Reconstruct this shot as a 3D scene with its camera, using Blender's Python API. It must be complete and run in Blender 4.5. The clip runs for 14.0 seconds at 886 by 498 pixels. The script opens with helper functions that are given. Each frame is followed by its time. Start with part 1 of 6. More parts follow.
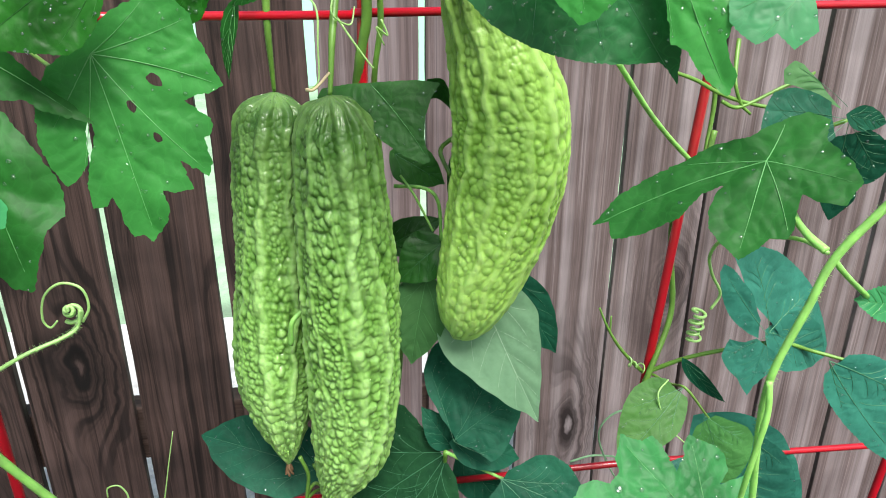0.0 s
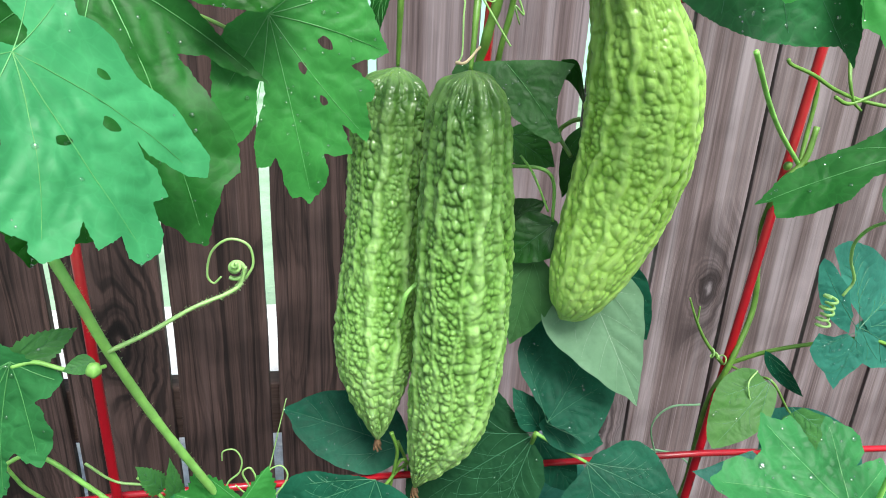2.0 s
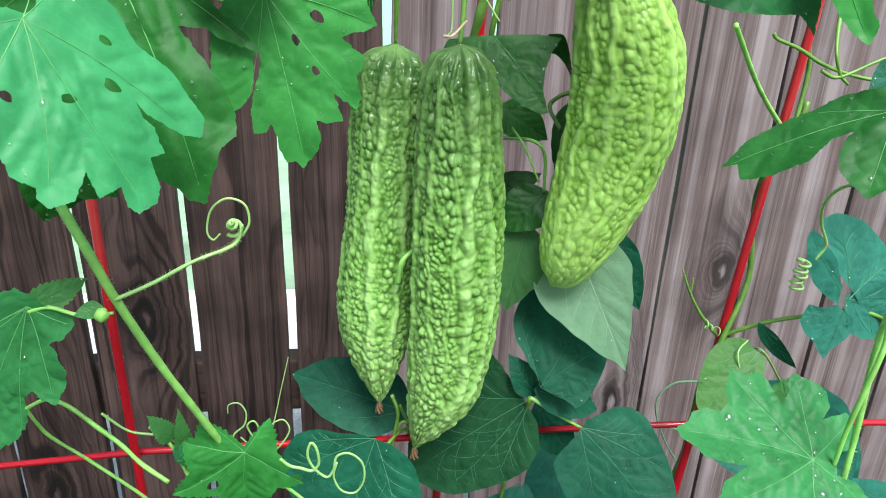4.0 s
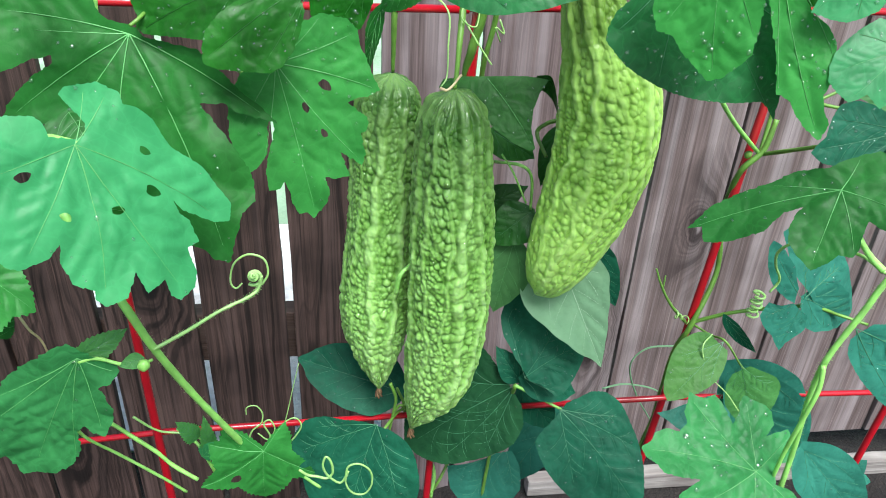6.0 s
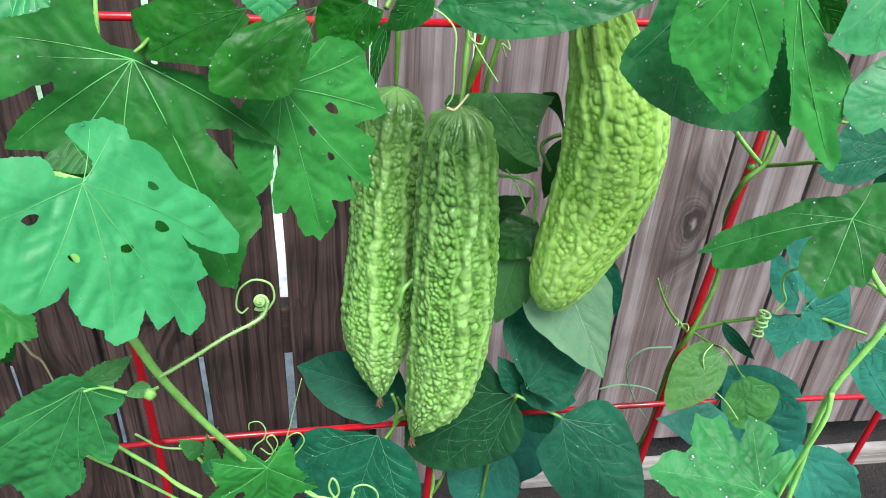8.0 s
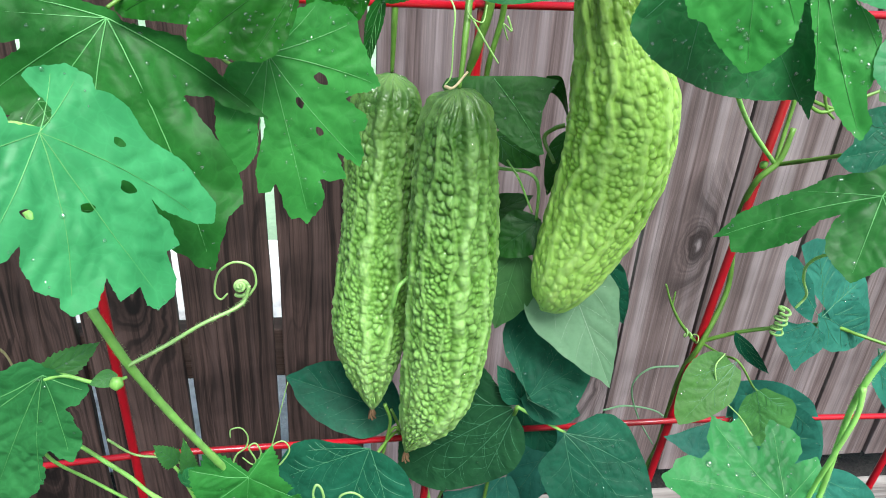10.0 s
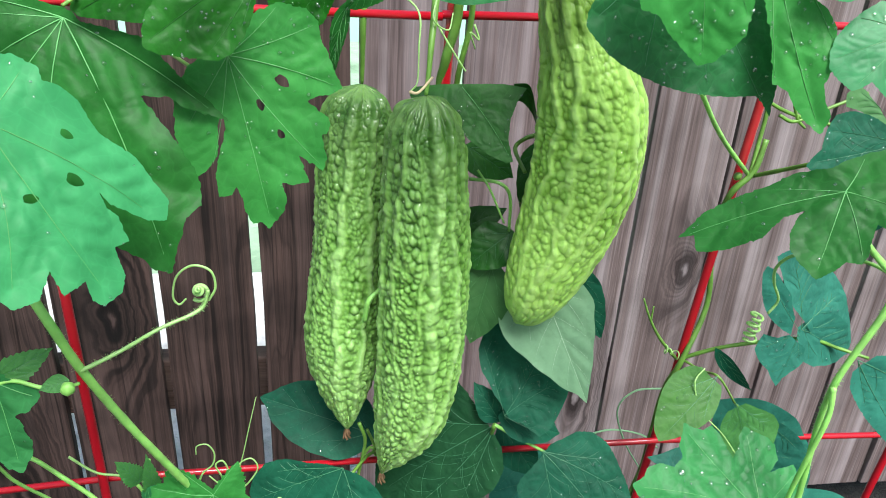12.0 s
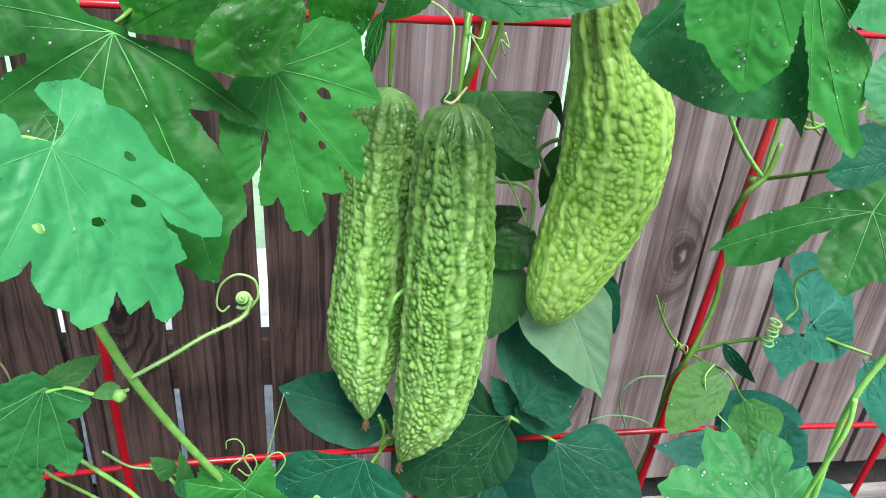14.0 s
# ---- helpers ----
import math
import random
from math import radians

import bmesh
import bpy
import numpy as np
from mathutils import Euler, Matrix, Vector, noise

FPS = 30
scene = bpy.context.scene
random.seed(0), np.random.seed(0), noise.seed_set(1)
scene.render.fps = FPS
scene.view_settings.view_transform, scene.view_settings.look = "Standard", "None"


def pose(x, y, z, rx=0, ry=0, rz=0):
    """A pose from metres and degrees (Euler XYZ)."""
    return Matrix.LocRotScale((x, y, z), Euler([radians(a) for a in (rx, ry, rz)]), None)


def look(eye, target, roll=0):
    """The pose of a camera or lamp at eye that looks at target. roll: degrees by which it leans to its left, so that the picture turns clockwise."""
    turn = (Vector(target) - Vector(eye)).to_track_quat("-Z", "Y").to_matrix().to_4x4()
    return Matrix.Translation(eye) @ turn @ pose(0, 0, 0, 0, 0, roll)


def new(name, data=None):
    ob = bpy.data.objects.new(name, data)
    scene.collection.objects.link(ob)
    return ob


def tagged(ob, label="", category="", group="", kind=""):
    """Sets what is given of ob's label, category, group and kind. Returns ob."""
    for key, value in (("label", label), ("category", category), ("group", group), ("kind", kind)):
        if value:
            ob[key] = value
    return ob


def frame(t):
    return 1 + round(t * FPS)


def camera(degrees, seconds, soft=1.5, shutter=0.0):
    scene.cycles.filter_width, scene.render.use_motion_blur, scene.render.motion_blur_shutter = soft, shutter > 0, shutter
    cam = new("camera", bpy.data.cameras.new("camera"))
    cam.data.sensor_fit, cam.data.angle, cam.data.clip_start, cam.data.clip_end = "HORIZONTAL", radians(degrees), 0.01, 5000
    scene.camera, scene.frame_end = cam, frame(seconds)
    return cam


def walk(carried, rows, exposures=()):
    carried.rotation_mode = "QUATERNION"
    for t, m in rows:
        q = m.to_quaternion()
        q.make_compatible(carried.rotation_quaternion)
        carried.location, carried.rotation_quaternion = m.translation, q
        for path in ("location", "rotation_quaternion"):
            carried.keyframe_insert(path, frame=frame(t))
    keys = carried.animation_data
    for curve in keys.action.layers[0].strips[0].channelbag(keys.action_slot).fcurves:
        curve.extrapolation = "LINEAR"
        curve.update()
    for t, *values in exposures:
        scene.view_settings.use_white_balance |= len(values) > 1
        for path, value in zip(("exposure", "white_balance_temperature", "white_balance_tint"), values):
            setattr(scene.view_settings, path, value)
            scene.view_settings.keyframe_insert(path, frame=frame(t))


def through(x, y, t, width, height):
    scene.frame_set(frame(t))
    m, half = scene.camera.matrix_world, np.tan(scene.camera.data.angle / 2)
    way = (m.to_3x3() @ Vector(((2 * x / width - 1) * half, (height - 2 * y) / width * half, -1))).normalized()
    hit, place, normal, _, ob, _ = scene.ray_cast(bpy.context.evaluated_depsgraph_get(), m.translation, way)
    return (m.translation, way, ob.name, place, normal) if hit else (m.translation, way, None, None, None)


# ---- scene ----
from mathutils.geometry import delaunay_2d_cdt

cam = camera(61.9, 14.0, 0.95)
PATH = [
    (0, (-0.075, 0.137, 1.112), (0.198, 1.955, 0.325), 0.1),
    (0.5, (-0.104, 0.137, 1.123), (0.194, 1.945, 0.321), 0.4),
    (1, (-0.133, 0.14, 1.124), (0.181, 1.937, 0.302), 1.1),
    (1.5, (-0.155, 0.139, 1.115), (0.158, 1.94, 0.302), 2.0),
    (2, (-0.159, 0.138, 1.098), (0.141, 1.953, 0.315), 2.9),
    (2.5, (-0.151, 0.134, 1.068), (0.112, 1.965, 0.307), 2.9),
    (3, (-0.134, 0.13, 1.051), (0.075, 1.983, 0.326), 2.3),
    (5.3, (-0.144, 0.081, 1.163), (0.095, 1.812, 0.19), 2.5),
    (5.5, (-0.143, 0.087, 1.165), (0.099, 1.811, 0.178), 2.8),
    (6, (-0.15, 0.1, 1.184), (0.107, 1.801, 0.165), 2.9),
    (6.5, (-0.158, 0.114, 1.191), (0.11, 1.8, 0.15), 2.8),
    (7, (-0.16, 0.122, 1.2), (0.114, 1.796, 0.14), 3.1),
    (7.5, (-0.16, 0.12, 1.201), (0.117, 1.794, 0.143), 3.2),
    (7.7, (-0.16, 0.117, 1.203), (0.121, 1.79, 0.144), 3.3),
    (9.8, (-0.159, 0.126, 1.169), (0.133, 1.836, 0.172), 3.8),
    (10, (-0.154, 0.128, 1.161), (0.134, 1.851, 0.189), 3.8),
    (10.5, (-0.143, 0.129, 1.147), (0.143, 1.887, 0.236), 3.6),
    (11, (-0.14, 0.129, 1.141), (0.145, 1.901, 0.257), 3.5),
    (11.5, (-0.136, 0.125, 1.143), (0.155, 1.897, 0.263), 3.6),
    (12, (-0.136, 0.122, 1.143), (0.164, 1.891, 0.26), 3.5),
    (12.5, (-0.136, 0.12, 1.143), (0.174, 1.886, 0.257), 3.6),
    (13, (-0.137, 0.119, 1.143), (0.178, 1.883, 0.255), 3.8),
    (13.5, (-0.147, 0.123, 1.147), (0.174, 1.883, 0.253), 4.0),
    (14, (-0.165, 0.126, 1.165), (0.172, 1.854, 0.216), 4.7),
]
walk(cam, [(t, look(eye, target, roll)) for t, eye, target, roll in PATH], ((0, 1.60, 6600, 10), (1, 1.62, 6500, 10), (3, 1.64, 6300, 9), (6.5, 1.66, 6200, 7), (10.5, 1.64, 6300, 8), (14, 1.64, 6350, 9)))

# ---- light ----
world = bpy.data.worlds.new("sky")
scene.world = world
world.use_nodes = True
wn, wl = world.node_tree.nodes, world.node_tree.links
sky = wn.new("ShaderNodeTexSky")
sky.sky_type = "NISHITA"
sky.sun_disc = False
sky.sun_elevation, sky.sun_rotation = radians(58), radians(165)
sky.dust_density = 4.0
wn["Background"].inputs[1].default_value = 0.054
wl.new(sky.outputs[0], wn["Background"].inputs[0])
sun = new("sun", bpy.data.lights.new("sun", "SUN"))
sun.data.energy, sun.data.angle, sun.data.color = 2.45, radians(30), (1.0, 0.99, 0.985)
sun.matrix_world = look((0.62, -2.35, 3.9), (0, 0, 0))


# ---- materials ----
def material(name):
    m = bpy.data.materials.new(name)
    m.use_nodes = True
    return m, m.node_tree.nodes, m.node_tree.links, m.node_tree.nodes["Principled BSDF"]


def node(nodes, kind, **values):
    n = nodes.new(kind)
    for key, value in values.items():
        n.inputs[key].default_value = value
    return n


def ramp(nodes, links, source, stops):
    r = nodes.new("ShaderNodeValToRGB")
    e = r.color_ramp.elements
    while len(e) < len(stops):
        e.new(0.5)
    for k, (place, col) in enumerate(stops):
        e[k].position = place
        e[k].color = (*col, 1)
    links.new(source, r.inputs[0])
    return r.outputs[0]


def calc(nodes, links, op, a, b=None):
    n = nodes.new("ShaderNodeMath")
    n.operation = op
    for k, v in enumerate((a, b)):
        if v is None:
            continue
        if isinstance(v, (int, float)):
            n.inputs[k].default_value = v
        else:
            links.new(v, n.inputs[k])
    return n.outputs[0]


def blend(nodes, links, fac, a, b, mode="MIX"):
    n = nodes.new("ShaderNodeMix")
    n.data_type, n.blend_type = "RGBA", mode
    for k, v in ((0, fac), (6, a), (7, b)):
        if isinstance(v, tuple):
            n.inputs[k].default_value = (*v, 1)
        elif isinstance(v, (int, float)):
            n.inputs[k].default_value = v
        else:
            links.new(v, n.inputs[k])
    return n.outputs[2]


def leaf_material(name, dark, light, rough=0.38, through=0.28, quilt=0.35, cells=170.0, shine=0.4, patchy=0.35, net_light=0.22):
    m, n, l, bsdf = material(name)
    co = n.new("ShaderNodeTexCoord")
    info = n.new("ShaderNodeObjectInfo")
    big = node(n, "ShaderNodeTexNoise", Scale=26.0, Detail=3.0)
    fine = node(n, "ShaderNodeTexNoise", Scale=420.0, Detail=3.0)
    l.new(co.outputs["Object"], big.inputs["Vector"])
    l.new(co.outputs["Object"], fine.inputs["Vector"])
    mid = node(n, "ShaderNodeTexNoise", Scale=95.0, Detail=4.0, Roughness=0.6)
    l.new(co.outputs["Object"], mid.inputs["Vector"])
    both = calc(n, l, "ADD", calc(n, l, "MULTIPLY", big.outputs[0], 0.6), calc(n, l, "MULTIPLY", mid.outputs[0], 0.4))
    col = ramp(n, l, both, [(0.36, dark), (0.62, light)])
    shade = calc(n, l, "ADD", calc(n, l, "MULTIPLY", info.outputs["Random"], 0.3), 0.85)
    hue = node(n, "ShaderNodeHueSaturation", Saturation=1.0, Fac=1.0)
    l.new(shade, hue.inputs["Value"])
    l.new(col, hue.inputs["Color"])
    col = blend(n, l, calc(n, l, "MULTIPLY", fine.outputs[0], 0.25), hue.outputs[0], tuple(c * 0.45 for c in dark))
    net = node(n, "ShaderNodeTexVoronoi", Scale=cells)
    net.feature = "DISTANCE_TO_EDGE"
    warp = blend(n, l, 0.04, co.outputs["Object"], big.outputs[1], "ADD")
    l.new(warp, net.inputs["Vector"])
    soft = node(n, "ShaderNodeTexVoronoi", Scale=cells)
    soft.feature = "SMOOTH_F1"
    soft.inputs["Smoothness"].default_value = 0.6
    l.new(warp, soft.inputs["Vector"])
    dome = calc(n, l, "SUBTRACT", calc(n, l, "MULTIPLY", mid.outputs[0], 0.5), soft.outputs[0])
    hair = calc(n, l, "MAXIMUM", calc(n, l, "SUBTRACT", 1.0, calc(n, l, "MULTIPLY", net.outputs[0], 14.0)), 0.0)
    col = blend(n, l, calc(n, l, "MULTIPLY", hair, net_light), col, tuple(min(1, c * 1.6) for c in light))
    bump = node(n, "ShaderNodeBump", Strength=min(1.0, 0.08 + 1.6 * quilt), Distance=0.0026)
    l.new(dome, bump.inputs["Height"])
    bump2 = node(n, "ShaderNodeBump", Strength=0.15, Distance=0.0004)
    l.new(fine.outputs[0], bump2.inputs["Height"])
    l.new(bump.outputs[0], bump2.inputs["Normal"])
    l.new(col, bsdf.inputs["Base Color"])
    l.new(bump2.outputs[0], bsdf.inputs["Normal"])
    wet = ramp(n, l, both, [(0.38, (rough * (1 - patchy),) * 3), (0.62, (rough * (1 + 0.5 * patchy),) * 3)])
    l.new(wet, bsdf.inputs["Roughness"])
    bsdf.inputs["IOR"].default_value = 1.4
    bsdf.inputs["Specular IOR Level"].default_value = min(0.7, 1.9 * shine)
    tr = n.new("ShaderNodeBsdfTranslucent")
    glow = blend(n, l, 0.5, col, tuple(min(1, c * 2.2) for c in light))
    l.new(glow, tr.inputs["Color"])
    mix = node(n, "ShaderNodeMixShader", Fac=through)
    l.new(bsdf.outputs[0], mix.inputs[1])
    l.new(tr.outputs[0], mix.inputs[2])
    l.new(mix.outputs[0], n["Material Output"].inputs[0])
    return m


def plain(name, col, rough=0.5, vary=0.25, scale=60.0, bump=0.2, depth=0.0005, metal=0.0, coat=0.0, sss=0.0):
    m, n, l, bsdf = material(name)
    co = n.new("ShaderNodeTexCoord")
    big = node(n, "ShaderNodeTexNoise", Scale=scale, Detail=4.0)
    fine = node(n, "ShaderNodeTexNoise", Scale=scale * 9, Detail=3.0)
    l.new(co.outputs["Object"], big.inputs["Vector"])
    l.new(co.outputs["Object"], fine.inputs["Vector"])
    out = ramp(n, l, big.outputs[0], [(0.3, tuple(c * (1 - vary) for c in col)), (0.7, tuple(min(1, c * (1 + vary)) for c in col))])
    out = blend(n, l, calc(n, l, "MULTIPLY", fine.outputs[0], 0.2), out, tuple(c * 0.5 for c in col))
    l.new(out, bsdf.inputs["Base Color"])
    b = node(n, "ShaderNodeBump", Strength=bump, Distance=depth)
    l.new(fine.outputs[0], b.inputs["Height"])
    l.new(b.outputs[0], bsdf.inputs["Normal"])
    bsdf.inputs["Roughness"].default_value = rough
    bsdf.inputs["Metallic"].default_value = metal
    bsdf.inputs["Coat Weight"].default_value = coat
    bsdf.inputs["Coat Roughness"].default_value = 0.15
    if sss:
        bsdf.inputs["Subsurface Weight"].default_value = sss
        bsdf.inputs["Subsurface Radius"].default_value = (0.004, 0.006, 0.002)
        bsdf.inputs["Subsurface Scale"].default_value = 1.0
    return m


def wood(name, deep, pale, grey, knots=(), freq=190.0, seed=0.0, streak=0.5, wave=0.11, ring=1.0):
    """Weathered board, grain along its z; knots: (x, z, reach) on its face."""
    m, n, l, bsdf = material(name)
    co = n.new("ShaderNodeTexCoord")
    sep = n.new("ShaderNodeSeparateXYZ")
    l.new(co.outputs["Object"], sep.inputs[0])
    long = n.new("ShaderNodeMapping")
    long.inputs["Scale"].default_value = (9.0, 1.0, 1.5)
    long.inputs["Location"].default_value = (seed, seed * 0.7, seed * 1.3)
    l.new(co.outputs["Object"], long.inputs[0])
    wander = node(n, "ShaderNodeTexNoise", Scale=1.6, Detail=2.0)
    l.new(long.outputs[0], wander.inputs["Vector"])
    across = calc(n, l, "ADD", sep.outputs[0], calc(n, l, "MULTIPLY", wander.outputs[0], wave))
    core = halo = None
    twist = node(n, "ShaderNodeTexNoise", Scale=34.0, Detail=2.0)
    l.new(co.outputs["Object"], twist.inputs["Vector"])
    shift = calc(n, l, "MULTIPLY", calc(n, l, "SUBTRACT", twist.outputs[0], 0.5), 0.022)
    for kx, kz, reach, tall in knots:
        dx = calc(n, l, "ADD", calc(n, l, "SUBTRACT", sep.outputs[0], kx), shift)
        dz = calc(n, l, "MULTIPLY", calc(n, l, "SUBTRACT", sep.outputs[2], kz), tall)
        d = calc(n, l, "SQRT", calc(n, l, "ADD", calc(n, l, "MULTIPLY", dx, dx), calc(n, l, "MULTIPLY", dz, dz)))
        near = calc(n, l, "MAXIMUM", calc(n, l, "SUBTRACT", 1.0, calc(n, l, "DIVIDE", d, reach)), 0.0)
        near = calc(n, l, "POWER", near, 0.6)
        across = calc(n, l, "ADD", calc(n, l, "MULTIPLY", across, calc(n, l, "SUBTRACT", 1.0, near)), calc(n, l, "MULTIPLY", calc(n, l, "MULTIPLY", d, 0.9), near))
        c = calc(n, l, "MAXIMUM", calc(n, l, "SUBTRACT", 1.0, calc(n, l, "DIVIDE", d, reach * 0.24)), 0.0)
        halo = near if halo is None else calc(n, l, "MAXIMUM", halo, near)
        core = c if core is None else calc(n, l, "MAXIMUM", core, c)
    layer = n.new("ShaderNodeTexNoise")
    layer.noise_dimensions = "1D"
    layer.inputs["Scale"].default_value = 1.0
    layer.inputs["Detail"].default_value = 2.0
    layer.inputs["Roughness"].default_value = 0.6
    l.new(calc(n, l, "MULTIPLY", calc(n, l, "ADD", across, seed), freq * 0.17), layer.inputs["W"])
    rings = ramp(n, l, layer.outputs[0], [(0.40, (0, 0, 0)), (0.60, (1, 1, 1))])
    fibre_map = n.new("ShaderNodeMapping")
    fibre_map.inputs["Scale"].default_value = (420.0, 60.0, 7.0)
    fibre_map.inputs["Location"].default_value = (seed, 0, seed)
    l.new(co.outputs["Object"], fibre_map.inputs[0])
    fibre = node(n, "ShaderNodeTexNoise", Scale=1.0, Detail=5.0, Roughness=0.65)
    l.new(fibre_map.outputs[0], fibre.inputs["Vector"])
    band_map = n.new("ShaderNodeMapping")
    band_map.inputs["Scale"].default_value = (36.0, 20.0, 0.9)
    band_map.inputs["Location"].default_value = (seed * 2, 0, seed)
    l.new(co.outputs["Object"], band_map.inputs[0])
    band = node(n, "ShaderNodeTexNoise", Scale=1.0, Detail=3.0)
    l.new(band_map.outputs[0], band.inputs["Vector"])
    blot = node(n, "ShaderNodeTexNoise", Scale=7.0, Detail=3.0)
    l.new(co.outputs["Object"], blot.inputs["Vector"])
    patch = ramp(n, l, blot.outputs[0], [(0.3, (0.35,) * 3), (0.65, (1, 1, 1))])
    col = blend(n, l, calc(n, l, "MULTIPLY", calc(n, l, "MULTIPLY", calc(n, l, "POWER", rings, 1.5), ring), patch), pale, deep)
    hairline = ramp(n, l, fibre.outputs[0], [(0.38, (0, 0, 0)), (0.66, (0.45 + 0.15 * ring,) * 3)])
    col = blend(n, l, hairline, col, tuple(c * 0.7 for c in deep))
    late_map = n.new("ShaderNodeMapping")
    late_map.inputs["Scale"].default_value = (170.0, 40.0, 2.2)
    late_map.inputs["Location"].default_value = (seed * 5, 0, seed * 2)
    l.new(co.outputs["Object"], late_map.inputs[0])
    late = node(n, "ShaderNodeTexNoise", Scale=1.0, Detail=4.0, Roughness=0.6, Distortion=0.3)
    l.new(late_map.outputs[0], late.inputs["Vector"])
    col = blend(n, l, ramp(n, l, late.outputs[0], [(0.50, (0, 0, 0)), (0.70, (0.6,) * 3)]), col, deep)
    col = blend(n, l, ramp(n, l, late.outputs[0], [(0.28, (0.45,) * 3), (0.42, (0, 0, 0))]), col, grey)
    worn = ramp(n, l, band.outputs[0], [(0.46, (0, 0, 0)), (0.68, (streak,) * 3)])
    col = blend(n, l, worn, col, grey)
    dirt = ramp(n, l, blot.outputs[0], [(0.45, (0, 0, 0)), (0.72, (0.35 + 0.40 * ring,) * 3)])
    col = blend(n, l, dirt, col, tuple(c * 0.6 for c in deep))
    split_map = n.new("ShaderNodeMapping")
    split_map.inputs["Scale"].default_value = (150.0, 30.0, 1.1)
    split_map.inputs["Location"].default_value = (seed * 3, 0, seed)
    l.new(co.outputs["Object"], split_map.inputs[0])
    split = node(n, "ShaderNodeTexNoise", Scale=1.0, Detail=4.0, Roughness=0.6)
    l.new(split_map.outputs[0], split.inputs["Vector"])
    crack = ramp(n, l, split.outputs[0], [(0.57, (0, 0, 0)), (0.70, (0.35 + 0.45 * ring,) * 3)])
    col = blend(n, l, crack, col, tuple(c * 0.5 for c in deep))
    if core is not None:
        col = blend(n, l, calc(n, l, "MULTIPLY", calc(n, l, "POWER", halo, 2.0), 0.55), col, deep)
        flame = calc(n, l, "MULTIPLY", calc(n, l, "MULTIPLY", calc(n, l, "POWER", halo, 1.2), rings), 0.9)
        col = blend(n, l, flame, col, tuple(c * 0.35 for c in deep))
        col = blend(n, l, calc(n, l, "MINIMUM", calc(n, l, "MULTIPLY", core, 3.0), 0.7), col, tuple(c * 0.3 for c in deep))
        heart = calc(n, l, "MAXIMUM", calc(n, l, "SUBTRACT", core, 0.62), 0.0)
        col = blend(n, l, calc(n, l, "MINIMUM", calc(n, l, "MULTIPLY", calc(n, l, "MULTIPLY", heart, fibre.outputs[0]), 5.0), 0.6), col, tuple(c * 0.8 for c in grey))
    l.new(col, bsdf.inputs["Base Color"])
    h = calc(n, l, "ADD", calc(n, l, "MULTIPLY", rings, 0.5), fibre.outputs[0])
    if core is not None:
        h = calc(n, l, "SUBTRACT", h, calc(n, l, "MULTIPLY", core, 2.0))
    b = node(n, "ShaderNodeBump", Strength=0.55, Distance=0.0012)
    l.new(h, b.inputs["Height"])
    l.new(b.outputs[0], bsdf.inputs["Normal"])
    bsdf.inputs["Roughness"].default_value = 0.7
    bsdf.inputs["Specular IOR Level"].default_value = 0.25
    return m


def melon_material(name, low, high, base, pale):
    """Wet warty skin: pigment and painted crease shade by the height of the warts, and colour along the fruit."""
    m, n, l, bsdf = material(name)
    att = n.new("ShaderNodeAttribute")
    att.attribute_name = "wart"
    sep = n.new("ShaderNodeSeparateColor")
    l.new(att.outputs["Color"], sep.inputs[0])
    co = n.new("ShaderNodeTexCoord")
    big = node(n, "ShaderNodeTexNoise", Scale=38.0, Detail=3.0)
    fine = node(n, "ShaderNodeTexNoise", Scale=900.0, Detail=3.0)
    l.new(co.outputs["Object"], big.inputs["Vector"])
    l.new(co.outputs["Object"], fine.inputs["Vector"])
    # creases darker: part skin pigment, part shade put into the colour
    col = ramp(n, l, sep.outputs[0], [(0.04, tuple(c * 0.6 for c in low)), (0.20, low), (0.45, high), (0.85, pale)])
    # darker top: green cap pigment, plus leaf shade painted into the thick fruit
    col = blend(n, l, ramp(n, l, sep.outputs[1], [(0.04, (0.9,) * 3), (0.40, (0, 0, 0))]), col, base)
    col = blend(n, l, ramp(n, l, sep.outputs[1], [(0.55, (0, 0, 0)), (1.0, (0.55,) * 3)]), col, pale)
    col = blend(n, l, ramp(n, l, sep.outputs[2], [(0.35, (0, 0, 0)), (0.9, (0.35,) * 3)]), col, pale)
    col = blend(n, l, ramp(n, l, big.outputs[0], [(0.4, (0, 0, 0)), (0.75, (0.4,) * 3)]), col, pale)
    col = blend(n, l, calc(n, l, "MULTIPLY", fine.outputs[0], 0.2), col, low)
    l.new(col, bsdf.inputs["Base Color"])
    pore = node(n, "ShaderNodeTexNoise", Scale=260.0, Detail=2.0)
    l.new(co.outputs["Object"], pore.inputs["Vector"])
    b = node(n, "ShaderNodeBump", Strength=0.5, Distance=0.0011)
    l.new(calc(n, l, "ADD", pore.outputs[0], calc(n, l, "MULTIPLY", fine.outputs[0], 0.2)), b.inputs["Height"])
    l.new(b.outputs[0], bsdf.inputs["Normal"])
    bsdf.inputs["Roughness"].default_value = 0.5
    bsdf.inputs["Specular IOR Level"].default_value = 0.3
    bsdf.inputs["Coat Weight"].default_value = 0.32
    bsdf.inputs["Coat Roughness"].default_value = 0.06
    ripple = node(n, "ShaderNodeBump", Strength=0.6, Distance=0.0009)
    l.new(pore.outputs[0], ripple.inputs["Height"])
    l.new(ripple.outputs[0], bsdf.inputs["Coat Normal"])
    bsdf.inputs["Subsurface Weight"].default_value = 0.22
    bsdf.inputs["Subsurface Radius"].default_value = (0.003, 0.004, 0.001)
    bsdf.inputs["Subsurface Scale"].default_value = 0.8
    return m


